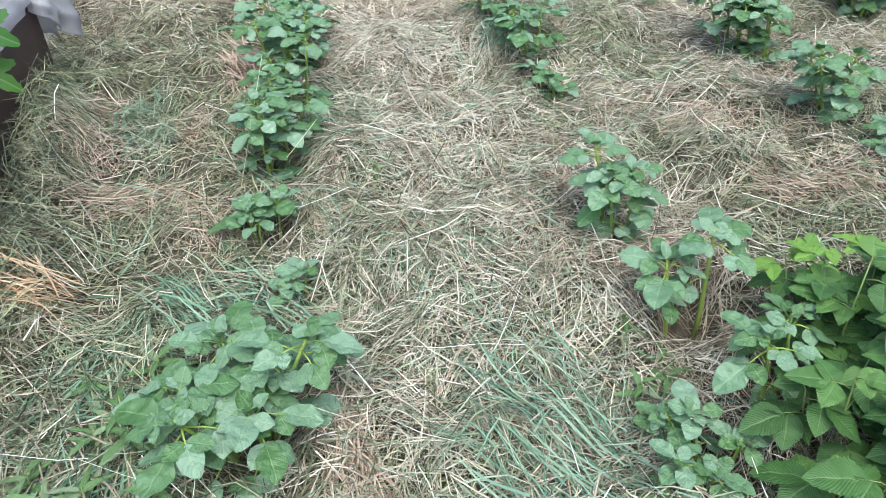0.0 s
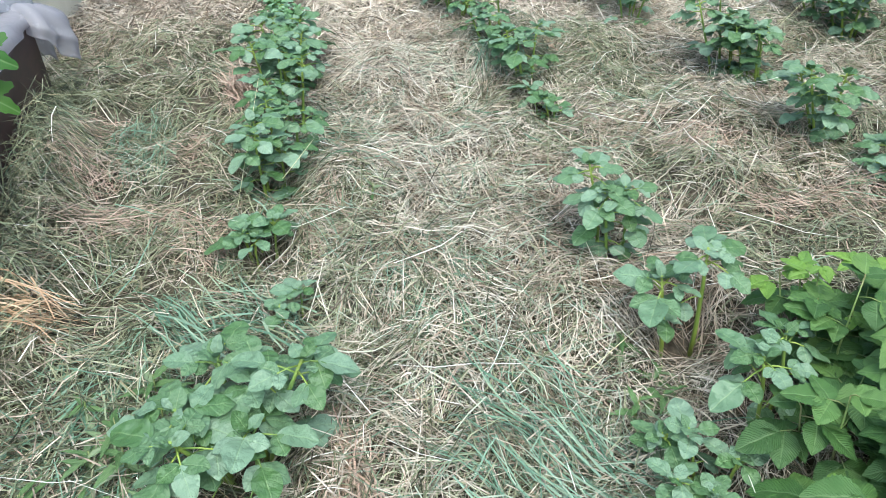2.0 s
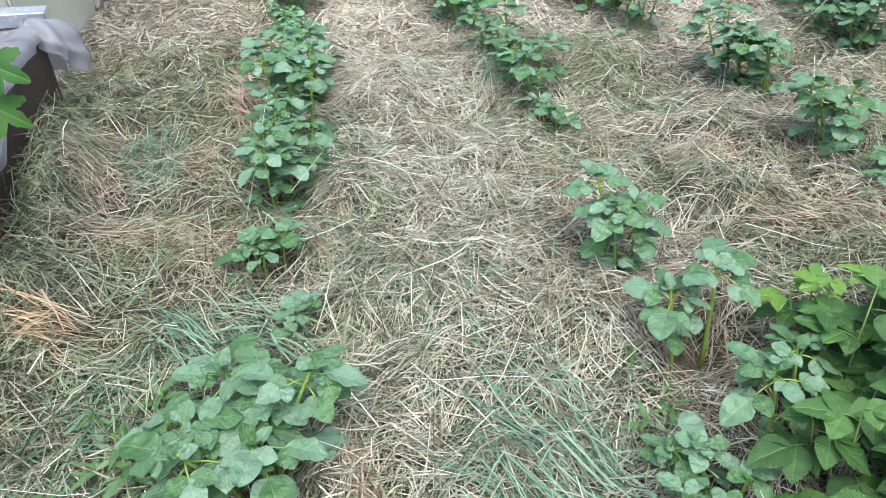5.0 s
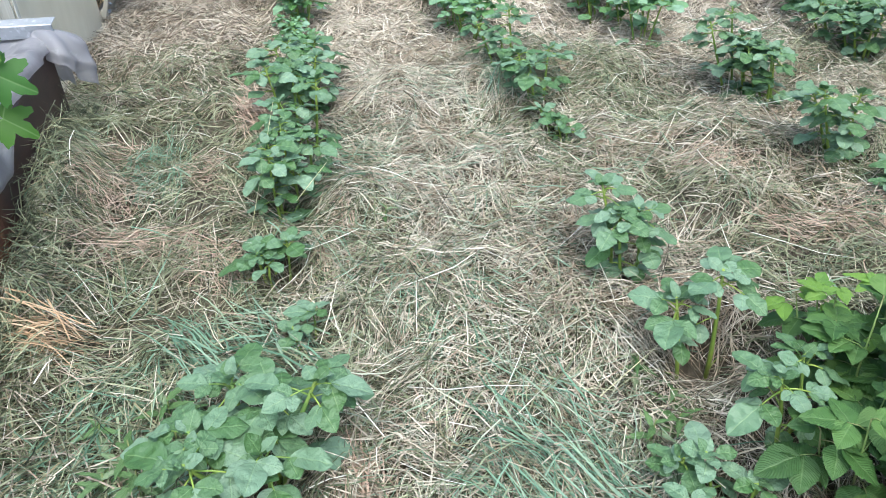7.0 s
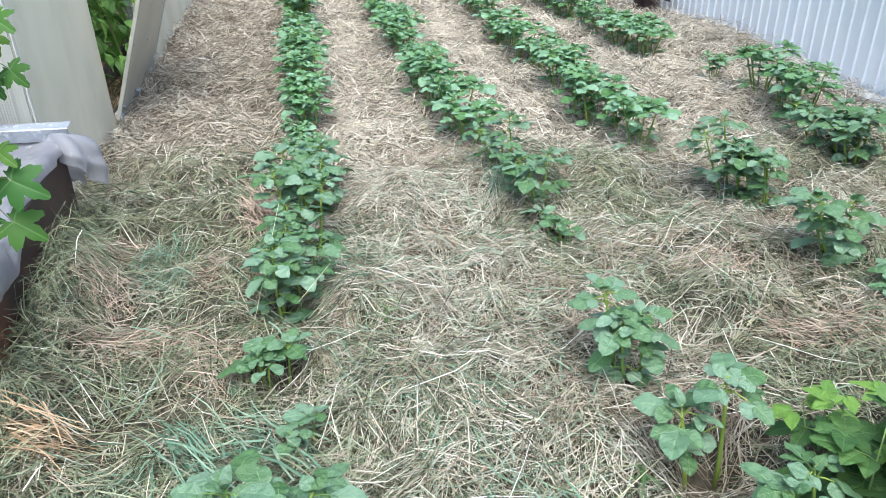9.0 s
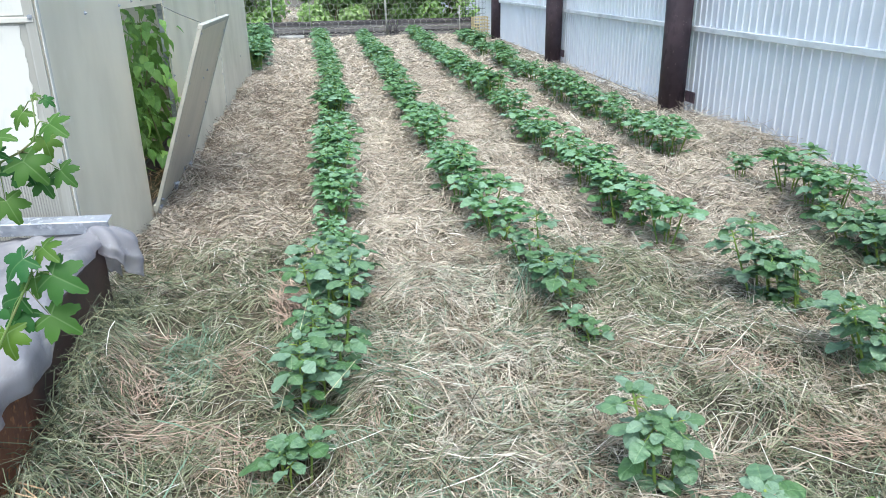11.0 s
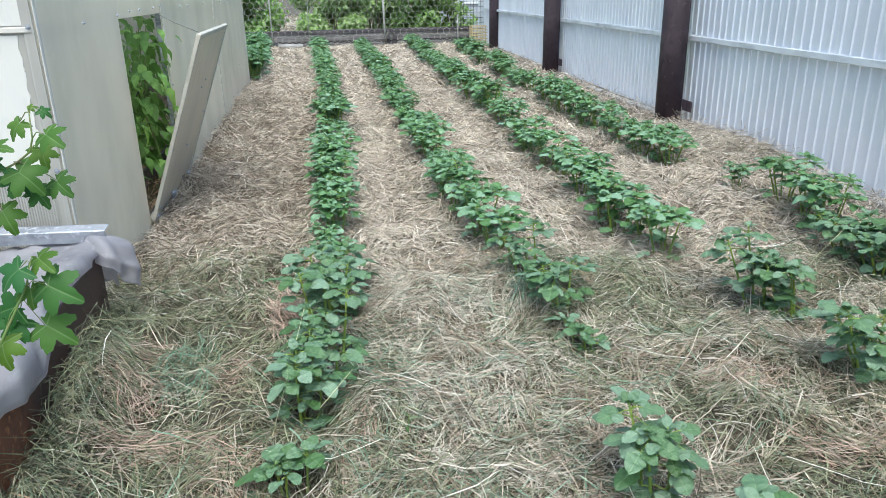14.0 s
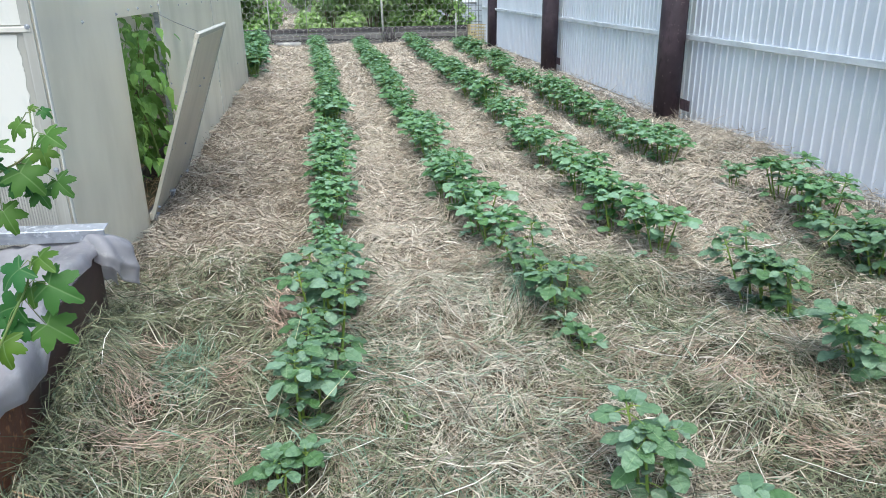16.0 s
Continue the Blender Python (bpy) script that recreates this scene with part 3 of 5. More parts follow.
patch("reddish_straw", "reddish straw lying beside the near potato plant", 0.03, 0.88, 0.06, 0.2, 260, (0.1, 0.24), (0.002, 0.004), M["pink"], 1.7, 0.6, 0.05)
foot_y = RNG.uniform(1.3, 2.92, 1300)
blades("leaning_hay", "hay stalks heaped against the raised bed", "hay", -0.945 + 0.089 * (2.86 - foot_y) + np.abs(RNG.normal(0.02, 0.05, 1300)), foot_y, (0.08, 0.26), (0.0016, 0.0034), M["greenhay"], spread=3.0, lift=0.13, pitch=1.2)
fence_y = RNG.uniform(2.8, 11.0, 700)
blades("fence_stalks", "dry stalks standing up along the foot of the fence", "hay", 3.3 - np.abs(RNG.normal(0.02, 0.07, 700)), fence_y, (0.08, 0.26), (0.003, 0.006), M["straw_far"], spread=3.0, lift=0.12, pitch=1.2)
patch("long_stalks", "long pale stalks lying across the hay", 0.8, 1.7, 1.7, 1.2, 130, (0.3, 0.55), (0.002, 0.0035), M["straw"], None, 1.6, 0.06)


# single long stalks that lie over the hay and the leaves
def stalk(a, b, sag=0.02):
    a, b = Vector(a), Vector(b)
    mid = a.lerp(b, 0.5) - Vector((0, 0, sag))
    t = thing("long_straw", "single long pale straw lying loose", "straw", Matrix.Translation(a))
    part("stalk", tube([Vector((0, 0, 0)), mid - a, b - a], [0.0012, 0.0011, 0.0008], 5), M["longstraw"], t)


for a, b, sag in (
    ((0.584, 1.078, 0.05), (0.944, 1.302, 0.09), 0.0), ((1.278, 2.104, 0.07), (1.811, 2.57, 0.07), -0.03), ((1.591, 2.445, 0.06), (1.536, 2.167, 0.06), 0.0), ((2.071, 2.872, 0.07), (2.378, 3.039, 0.22), -0.01),
    ((-0.232, 1.926, 0.06), (-0.141, 2.322, 0.3), 0.0), ((-0.086, 1.947, 0.13), (0.018, 2.047, 0.2), 0.0), ((1.703, 3.383, 0.22), (1.64, 3.224, 0.06), 0.0),
    ((0.39, 2.199, 0.05), (0.418, 1.916, 0.06), -0.01), ((0.038, 2.553, 0.25), (0.185, 2.554, 0.06), 0.0), ((2.113, 2.237, 0.1), (1.774, 1.974, 0.07), 0.0),
):
    stalk(a, b, sag)


# ---- leaves and plants ----
def leaf_arrays(length, width, nu, nv, shape="ovate", fold=0.25, droop=0.25, wave=0.05, teeth=0, seed=0, pleat=0):
    """A leaf with its stalk end at the origin, along +x, facing +z."""
    rng = np.random.default_rng(seed)
    steps = np.linspace(0, 1, nu + 1)
    u, v = np.meshgrid(steps, np.linspace(-1, 1, nv + 1), indexing="ij")
    if shape == "ovate":
        half = np.sin(np.pi * np.clip(u, 0.0, 1) ** 0.72) ** 0.75
    elif shape == "potato":
        half = np.sin(np.pi * np.clip(u, 0, 1) ** 0.95) ** 0.72
    else:
        half = np.sin(np.pi * np.clip(u, 0, 1) ** 0.74) ** 0.8 * (1 - 0.12 * u)
    half = np.clip(half, 0.02, None)
    if teeth:
        edge = np.abs(v) > 0.99
        half = half * np.where(edge, 1 + teeth * (np.arange(nu + 1) % 2 * 2 - 1)[:, None], 1)
    x = u * length
    y = v * half * width / 2
    z = fold * np.abs(y) - droop * length * u**2 + wave * width * np.sin(u * 9 + v * 2 + rng.random() * 6) * np.abs(v)
    z += wave * width * 0.5 * np.sin(u * 17 + rng.random() * 6)
    if pleat:
        line = (u - 0.5 * np.abs(v) * 0.5) * pleat
        z += (0.05 if teeth else 0.022) * width * np.abs(np.sin(np.pi * line)) * np.clip(np.abs(v) * 3, 0, 1) * np.sin(np.pi * np.clip(u, 0, 1)) ** 0.5
    idx = np.arange((nu + 1) * (nv + 1)).reshape(nu + 1, nv + 1)
    q = np.stack([idx[:-1, :-1], idx[1:, :-1], idx[1:, 1:], idx[:-1, 1:]], -1).reshape(-1, 4)
    return np.stack([x, y, z], -1).reshape(-1, 3), q, np.stack([u, (v + 1) / 2], -1).reshape(-1, 2)


def lobed_arrays(size, seed=0):
    """A five-lobed leaf, stalk end at the origin, along +x."""
    rng = np.random.default_rng(seed)
    rings, around = 6, 72
    verts, uv = [], []
    for i in range(rings + 1):
        r = i / rings
        for k in range(around + 1):
            a = -2.75 + 5.5 * k / around
            lobe = 0.46 + 0.54 * (1 - 2 * abs((a / 0.97 + 0.5) % 1 - 0.5)) ** 0.6
            lobe *= np.interp(abs(a), [0, 0.97, 1.94, 2.75], [1.25, 1.08, 0.85, 0.5])
            lobe *= 1 + (0.045 * (k % 3 - 1) + 0.02 * rng.uniform(-1, 1)) * (i == rings)
            rr = r * lobe
            x, y = 0.28 + rr * np.cos(a) * 0.72, rr * np.sin(a) * 0.72
            z = -0.25 * rr**2 + 0.1 * np.abs(np.sin(a * 1.62)) * rr + 0.02 * np.sin(7 * x + seed)
            verts.append((x * size, y * size, z * size))
            uv.append((rr, 0.5 + 0.5 * rr * np.sin(a * 1.62)))
    idx = np.arange(len(verts)).reshape(rings + 1, around + 1)
    q = np.stack([idx[:-1, :-1], idx[1:, :-1], idx[1:, 1:], idx[:-1, 1:]], -1).reshape(-1, 4)
    return np.array(verts), q, np.array(uv)


def joined(name, base_leaves, placed, mat):
    """Many leaves in one mesh: placed holds (which leaf, matrix)."""
    vs, qs, us, n = [], [], [], 0
    for which, m in placed:
        v, q, u = base_leaves[which]
        mm = np.array(m)
        vs.append(v @ mm[:3, :3].T + mm[:3, 3])
        qs.append(q + n)
        us.append(u)
        n += len(v)
    return raw_mesh(name, np.concatenate(vs), np.concatenate(qs), mat, np.concatenate(us))


def aim(place, yaw, pitch, roll, scale):
    return Matrix.Translation(place) @ Euler((0, -pitch, yaw)).to_matrix().to_4x4() @ Matrix.Rotation(roll, 4, "X") @ Matrix.Scale(scale, 4)


POTATO = [leaf_arrays(0.082, w, 16, 8, "potato", f, d, v, 0, s, 4.0) for s, (w, f, d, v) in enumerate([(0.06, 0.1, 0.12, 0.035), (0.064, -0.08, 0.2, 0.045), (0.056, 0.2, 0.1, 0.04), (0.062, -0.15, 0.32, 0.05), (0.058, 0.12, 0.22, 0.06), (0.066, -0.05, 0.1, 0.05)])]
POTATO_LOW = [leaf_arrays(0.075, 0.058, 5, 4, "potato", f, d, 0.06, 0, s) for s, (f, d) in enumerate([(0.12, 0.15), (-0.1, 0.3), (0.2, 0.1)])]


def potato_layout(rng, height, stems, size, spread, lower=5, crown=9, lean=0.0):
    """Stem paths, leaf stalks and leaflets of one potato plant: mostly bare stems, each with a leafy crown."""
    canes, leaves = [], []
    for s in range(stems):
        turn = 2 * math.pi * (s + rng.uniform(-0.35, 0.35)) / stems
        out = rng.uniform(0.12, 0.45) * spread if stems > 1 else 0.06
        top = height * (rng.uniform(0.7, 1.0) if stems > 1 else 0.97)
        foot = Vector((0.03 * math.cos(turn), 0.03 * math.sin(turn), -0.06)) * min(1.0, stems / 2)
        foot.z = -0.06
        sway = Vector((rng.uniform(-0.012, 0.012), rng.uniform(-0.012, 0.012), 0))
        path = [foot + sway * math.sin(3 * k) + Vector((math.cos(turn) * out * top * k**1.2 + lean * k**1.4, math.sin(turn) * out * top * k**1.2, (top + 0.06) * k)) for k in (0, 0.35, 0.7, 1.0)]
        canes.append((path, [0.0068 * size, 0.006 * size, 0.005 * size, 0.003 * size], []))

        def along(k):
            i = min(int(k * 3), 2)
            return path[i].lerp(path[i + 1], k * 3 - i)

        def compound(k, yaw, rise, reach, big, pairs):
            """One leaf: a stalk with an end leaflet and pairs of smaller ones along it."""
            at = along(k)
            way = Vector((math.cos(yaw) * math.cos(rise), math.sin(yaw) * math.cos(rise), math.sin(rise)))
            tip = at + way * reach - Vector((0, 0, 0.12 * reach))
            canes[-1][2].append((at, tip))
            droop = rise * 0.5 - rng.uniform(0.0, 0.3)
            leaves.append((tip, yaw, droop, rng.uniform(-0.35, 0.35), big * rng.uniform(0.9, 1.15)))
            for p in range(pairs):
                on = at.lerp(tip, 0.9 - 0.36 * p)
                for sign in (-1, 1):
                    leaves.append((on, yaw + sign * rng.uniform(0.85, 1.3), droop * 0.5 + rng.uniform(-0.3, 0.2), rng.uniform(-0.3, 0.3), big * rng.uniform(0.62, 0.82) * (1 - 0.3 * p)))

        for n in range(lower):
            k = 0.18 + 0.62 * (n + rng.uniform(0, 0.8)) / max(lower, 1)
            compound(k, turn + n * 2.4 + rng.uniform(-0.7, 0.7), rng.uniform(-0.15, 0.45), rng.uniform(0.035, 0.075) * size, size * rng.uniform(0.7, 1.1), int(rng.random() < 0.75))
        outer = max(4, round(crown * 0.65))
        squat = height < 0.2
        for n in range(outer):
            f = n / outer
            rise = 0.05 + 0.55 * f + rng.uniform(-0.2, 0.2) + 0.4 * squat
            compound(0.86 + 0.12 * f, turn + n * 2.4 + rng.uniform(-0.3, 0.3), rise, (0.065 - 0.035 * f) * size * rng.uniform(0.8, 1.2) * (0.5 if squat else 1.0), size * (1.0 - 0.3 * f) * rng.uniform(0.75, 1.25), int(not squat) + int(rng.random() < 0.2))
        for n in range(4):
            yaw = turn + n * 1.9 + rng.uniform(-0.4, 0.4)
            leaves.append((along(0.985), yaw, rng.uniform(0.3, 1.1), rng.uniform(-0.5, 0.5), size * rng.uniform(0.4, 0.62)))
    return canes, leaves


def stem_mesh(bm, cane, sides=6):
    path, radii, stalks = cane
    tube(path, radii, sides, bm)
    for a, b in stalks:
        tube([a, a.lerp(b, 0.5) + Vector((0, 0, 0.004)), b], [0.0028, 0.0022, 0.0016], 4, bm)
    return bm


POTATO_MESHES = [raw_mesh("potato_leaf", v, q, M["potato"], uv) for v, q, uv in POTATO]


def near_potato(x, y, height, stems, size, spread, lower, seed):
    rng = np.random.default_rng(seed)
    words = {True: "low young potato plant with few leaves in the hay", False: "potato plant with broad bluish-green leaves on yellow-green stems"}[height < 0.23]
    plant = thing("potato_plant", words, "potato plant", pose(x, y, ground_at(x, y) + 0.015), "potato plants in rows")
    canes, leaves = potato_layout(rng, height, stems, size, spread, lower, 10 if height > 0.24 else 7, -0.09 if x > 1.5 else -0.04 * (x > 0.7))
    for cane in canes:
        part("stem", stem_mesh(bmesh.new(), cane, 8), M["potstem"], plant)
    for place, yaw, pitch, roll, scale in leaves:
        part("leaf", POTATO_MESHES[rng.integers(len(POTATO_MESHES))], None, plant, m=aim(place, yaw, pitch, roll, scale))


def far_potato(name_seed, height, stems, size, spread, low):
    rng = np.random.default_rng(name_seed)
    plant = thing("potato_plant", "leafy potato plant in a long row on straw mulch", "potato plant", None, "potato plants in rows")
    canes, leaves = potato_layout(rng, height, stems, size, spread, 2, 11)
    for cane in canes:
        part("stem", stem_mesh(bmesh.new(), cane, 5), M["potstem"], plant)
    base = POTATO_LOW if low else POTATO
    part("foliage", joined("foliage", base, [(rng.integers(len(base)), aim(*l)) for l in leaves], M["potato_far"]), None, plant)
    return plant


for n, row in enumerate(NEAR):
    near_potato(row[0], row[1], row[2] + (0.0 if row[1] < 1.1 else 0.015), *row[3:], 40 + n)

mids = [far_potato(100 + n, h, s, 0.95, w, False) for n, (h, s, w) in enumerate([(0.35, 5, 0.85), (0.38, 5, 0.75), (0.34, 4, 0.9), (0.37, 5, 0.9)])]
lows = [far_potato(200 + n, h, s, 1.05, w, True) for n, (h, s, w) in enumerate([(0.34, 4, 0.95), (0.39, 5, 0.8), (0.33, 4, 0.95), (0.37, 5, 0.95)])]
prng = np.random.default_rng(5)
used = set()
STARTS = {"a": 3.38, "b": 3.55, "c": 3.3, "d": 5.1, "e": 11.95}
ENDS = {"a": 18.0, "b": 18.2, "c": 18.0, "d": 16.9, "e": 18.0}
spots = [("d", 3.5, 0.95), ("d", 3.75, 0.95), ("d", 4.05, 0.95), ("d", 4.4, 0.58)]
for r in "abcde":
    y = STARTS[r]
    while y < ENDS[r]:
        if r == "d" and 12.3 < y < 13.1:
            y = 13.1
        spots.append((r, y, prng.uniform(0.8, 1.08) * {'d': 0.98, 'e': 1.5}.get(r, 1.0)))
        y += prng.uniform(0.2, 0.3)
for r, y, s in spots:
    pool = mids if y < 7 else lows
    pick = prng.integers(len(pool))
    x = row_x(r, y) + prng.uniform(-0.04, 0.04)
    m = pose(x, y, ground_at(x, y) + 0.01, 0, 0, prng.uniform(0, 360)) @ Matrix.Scale(s, 4)
    src = pool[pick]
    if src not in used:
        used.add(src)
        src.matrix_basis = m
    else:
        copy_thing(src, m)


# ---- raspberry bush ----
RASP_SHAPES = [leaf_arrays(0.098, w, 30, 8, "pointed", f, d, 0.025, 0.055, 30 + n, 8.0) for n, (w, f, d) in enumerate([(0.078, 0.08, 0.1), (0.084, -0.04, 0.2), (0.072, 0.16, 0.14), (0.08, 0.06, 0.3)])]
RASP = [raw_mesh("raspberry_leaf", v, q, M["rasp"], uv) for v, q, uv in RASP_SHAPES]
RASP_YOUNG = [raw_mesh("raspberry_leaf", v, q, M["rasp_young"], uv) for v, q, uv in RASP_SHAPES[::2]]


def leafy_cane(parent, mesh_pool, cane_mat, path, radii, leaves, rng):
    part("cane", tube(path, radii, 6), cane_mat, parent)
    for place, yaw, pitch, roll, scale in leaves:
        part("leaf", mesh_pool[rng.integers(len(mesh_pool))], None, parent, m=aim(place, yaw, pitch, roll, scale))


def raspberry(cx, cy, seed):
    rng = np.random.default_rng(seed)
    z0 = ground_at(cx, cy)
    bush = thing("raspberry_bush", "low raspberry bush with bright green toothed leaves", "bush", pose(cx, cy, z0))
    for n in range(64):
        a, r = 2.4 * n + rng.uniform(-0.3, 0.3), math.sqrt((n + 0.5) / 64)
        tx, ty = 0.36 * r * math.cos(a), 0.42 * r * math.sin(a)
        if min(math.hypot(cx + tx - px, cy + ty - py) for px, py in ((0.95, 0.93), (0.77, 0.8), (0.9, 1.2))) < 0.13:
            continue
        foot = Vector((tx * 0.75, ty * 0.75, ground_at(cx + tx * 0.75, cy + ty * 0.75) - z0 - 0.02))
        top = Vector((tx, ty, rng.uniform(0.22, 0.4) * (1.05 - 0.25 * r)))
        path = [foot, foot.lerp(top, 0.5) + Vector((rng.uniform(-0.015, 0.015), rng.uniform(-0.015, 0.015), 0)), top]
        part("cane", tube(path, [0.0032, 0.0026, 0.0016], 6), M["greencane"], bush)
        young = rng.random() < 0.35
        first = rng.uniform(0, 2 * math.pi)
        for k in range(4):
            at = foot.lerp(top, (0.4, 0.65, 0.88, 1.0)[k])
            tender = young and k > 1
            yaw = first + 2.4 * k + rng.uniform(-0.4, 0.4)
            size = rng.uniform(0.8, 1.2) * (0.95, 1.0, 0.9, 0.75)[k] * (0.72 if tender else 1.0)
            reach = (0.065, 0.055, 0.035, 0.012)[k] * rng.uniform(0.8, 1.2)
            lean = rng.uniform(-0.35, 0.1) + 0.25 * (k == 3)
            tip = at + Vector((math.cos(yaw), math.sin(yaw), 0.3)) * reach
            part("stalk", tube([at, at.lerp(tip, 0.5) + Vector((0, 0, 0.005)), tip], [0.0016, 0.0014, 0.001], 5), M["greencane"], bush)
            pool = RASP_YOUNG if tender else RASP
            spots = [(tip, yaw, lean, 1.0)]
            for sign in (-1, 1):
                spots.append((at.lerp(tip, 0.8), yaw + sign * rng.uniform(0.95, 1.2), lean * 0.6 + rng.uniform(-0.2, 0.1), rng.uniform(0.74, 0.88)))
                if k == 1 and not tender:
                    spots.append((at.lerp(tip, 0.45), yaw + sign * rng.uniform(1.5, 1.8), lean * 0.4 + rng.uniform(-0.2, 0.1), rng.uniform(0.55, 0.7)))
            for place, turn, pitch, share in spots:
                part("leaf", pool[rng.integers(len(pool))], None, bush, m=aim(place, turn, pitch, rng.uniform(-0.2, 0.2), size * share))


raspberry(1.19, 0.8, 61)

# ---- currant bush by the bed ----
CURRANT = [raw_mesh("currant_leaf", *lobed_arrays(0.1, 70 + n)[:2], M["currant"], lobed_arrays(0.1, 70 + n)[2]) for n in range(3)]


def currant():
    rng = np.random.default_rng(9)
    foot = Vector((-1.0, 1.3, 0))
    bush = thing("currant_bush", "currant bush with lobed green leaves beside the bed", "bush", pose(*foot))
    shoots = [
        [(-0.98, 1.3, -0.02), (-0.85, 1.52, 0.6), (-0.694, 1.62, 0.973), (-0.647, 1.62, 0.995), (-0.618, 1.62, 1.016), (-0.607, 1.62, 1.045), (-0.603, 1.62, 1.1)],
        [(-1.0, 1.32, -0.02), (-0.8, 1.55, 0.5), (-0.702, 1.62, 0.685), (-0.686, 1.62, 0.712), (-0.668, 1.62, 0.766)],
    ]
    # each leaf: place across and up, the way its tip points (degrees, 90 hangs down), size
    leaves = [
        [(-0.607, 1.106, -20, 0.2), (-0.579, 1.099, 15, 0.3), (-0.644, 1.068, 130, 0.52), (-0.565, 1.053, 40, 0.64), (-0.606, 1.007, 70, 0.55), (-0.635, 0.968, 40, 0.8), (-0.665, 0.954, 160, 0.75), (-0.628, 0.917, 50, 0.55), (-0.583, 0.939, 50, 0.6), (-0.697, 0.879, 60, 0.7), (-0.674, 1.033, 10, 0.55), (-0.691, 0.997, 20, 0.4)],
        [(-0.653, 0.767, 45, 0.65), (-0.701, 0.748, 140, 0.8), (-0.632, 0.7, 30, 1.0), (-0.685, 0.692, 80, 0.6), (-0.738, 0.653, 170, 0.85), (-0.66, 0.595, 30, 0.95), (-0.736, 0.613, 120, 0.8), (-0.754, 0.573, 80, 0.8)],
    ]
    for path, group in zip(shoots, leaves):
        pts = [Vector(p) - foot for p in path]
        part("cane", tube(pts, [0.0038 - 0.0024 * k / (len(pts) - 1) for k in range(len(pts))], 6), M["greencane"], bush)
        for x, z, way, size in group:
            at = Vector((x, 1.62 + rng.uniform(-0.03, 0.03), z)) - foot
            face = Vector((rng.uniform(-0.3, 0.45), -0.7 + rng.uniform(-0.35, 0.3), 0.6)).normalized()
            down = Vector((0, -face.z, face.y)).normalized()
            along = (Vector((1, 0, 0)) * math.cos(radians(way)) + down * math.sin(radians(way)))
            along = (along - face * along.dot(face)).normalized()
            turn = Matrix((along, face.cross(along), face)).transposed().to_4x4()
            base = at - along * 0.04 * size
            part("leaf", CURRANT[rng.integers(3)], None, bush, m=Matrix.Translation(base) @ turn @ Matrix.Scale(size * 0.9, 4))
            near = min(pts[1:], key=lambda p: (p - base).length)
            part("stalk", tube([near, near.lerp(base, 0.5) + Vector((0, 0, 0.006)), base + along * 0.02 * size], [0.0014, 0.0012, 0.001], 5), M["greencane"], bush)


currant()

# ---- weeds ----
WEED = [raw_mesh("weed_leaf", *leaf_arrays(0.085, 0.022, 10, 4, "pointed", 0.3, 0.3, 0.06, 0.16, 80 + n)[:2], M["weed"], leaf_arrays(0.085, 0.022, 10, 4, "pointed", 0.3, 0.3, 0.06, 0.16, 80 + n)[2]) for n in range(2)]


def weed(x, y, height, count, size, seed):
    rng = np.random.default_rng(seed)
    plant = thing("weed", "small green weed with narrow toothed leaves growing through hay", "weed", pose(x, y, ground_at(x, y)))
    part("stem", tube([(0, 0, -0.02), (0.005, 0, height * 0.5), (0.01, 0.005, height)], [0.003, 0.0025, 0.0015], 6), M["greencane"], plant)
    for n in range(count):
        k = n / count
        part("leaf", WEED[n % 2], None, plant, m=aim((0.007 * k, 0, height * (0.15 + 0.85 * k)), n * 2.4 + rng.uniform(-0.4, 0.4), rng.uniform(0.0, 0.6), rng.uniform(-0.3, 0.3), size * rng.uniform(0.7, 1.1) * (1.1 - 0.4 * k)))


for n, (x, y, h, c, s) in enumerate([(-0.45, 1.1, 0.12, 12, 1.0), (-0.38, 1.18, 0.1, 9, 0.9), (-0.62, 0.98, 0.09, 12, 1.0), (-0.5, 0.92, 0.07, 10, 1.0), (-0.35, 0.9, 0.09, 10, 0.9), (0.68, 1.0, 0.1, 9, 0.9), (0.72, 1.2, 0.08, 8, 0.8), (0.95, 0.62, 0.1, 9, 0.9), (0.62, 0.72, 0.05, 7, 0.8), (-0.55, 1.22, 0.06, 8, 0.9), (-0.42, 1.02, 0.1, 11, 1.1), (-0.5, 1.05, 0.08, 10, 1.0), (-0.56, 0.9, 0.08, 11, 1.1), (-0.66, 0.88, 0.09, 11, 1.0), (-0.42, 0.86, 0.07, 9, 1.0), (-0.4, 1.25, 0.09, 9, 1.0), (0.18, 2.0, 0.07, 7, 0.6), (0.75, 1.02, 0.08, 9, 0.9), (0.7, 0.9, 0.07, 9, 0.9), (0.78, 1.1, 0.06, 8, 0.8)]):
    weed(x, y, h, c, s, 300 + n)

# ---- raised bed with its film ----
BX, BY0, BY1, BH = -0.975, 0.9, 2.86, 0.37
BED = Matrix.Translation((BX, BY1, 0)) @ Matrix.Rotation(radians(5.1), 4, "Z")
bed = thing("raised_bed", "dark brown boarded raised bed, rusty low down", "garden bed", BED)
part("side_board", box((0.035, 1.0, BH + 0.1), (-0.0175, -0.5, (BH - 0.1) / 2), 0.006), M["board"], bed)
part("side_board", box((0.033, BY1 - BY0 - 1.004, BH + 0.1), (-0.0175, (BY0 - BY1 - 1.004) / 2, (BH - 0.1) / 2), 0.006), M["rust"], bed, "rust-stained board")
part("end_board", box((1.2, 0.035, BH + 0.1), (-0.64, -0.0175, (BH - 0.1) / 2), 0.006), M["board"], bed)
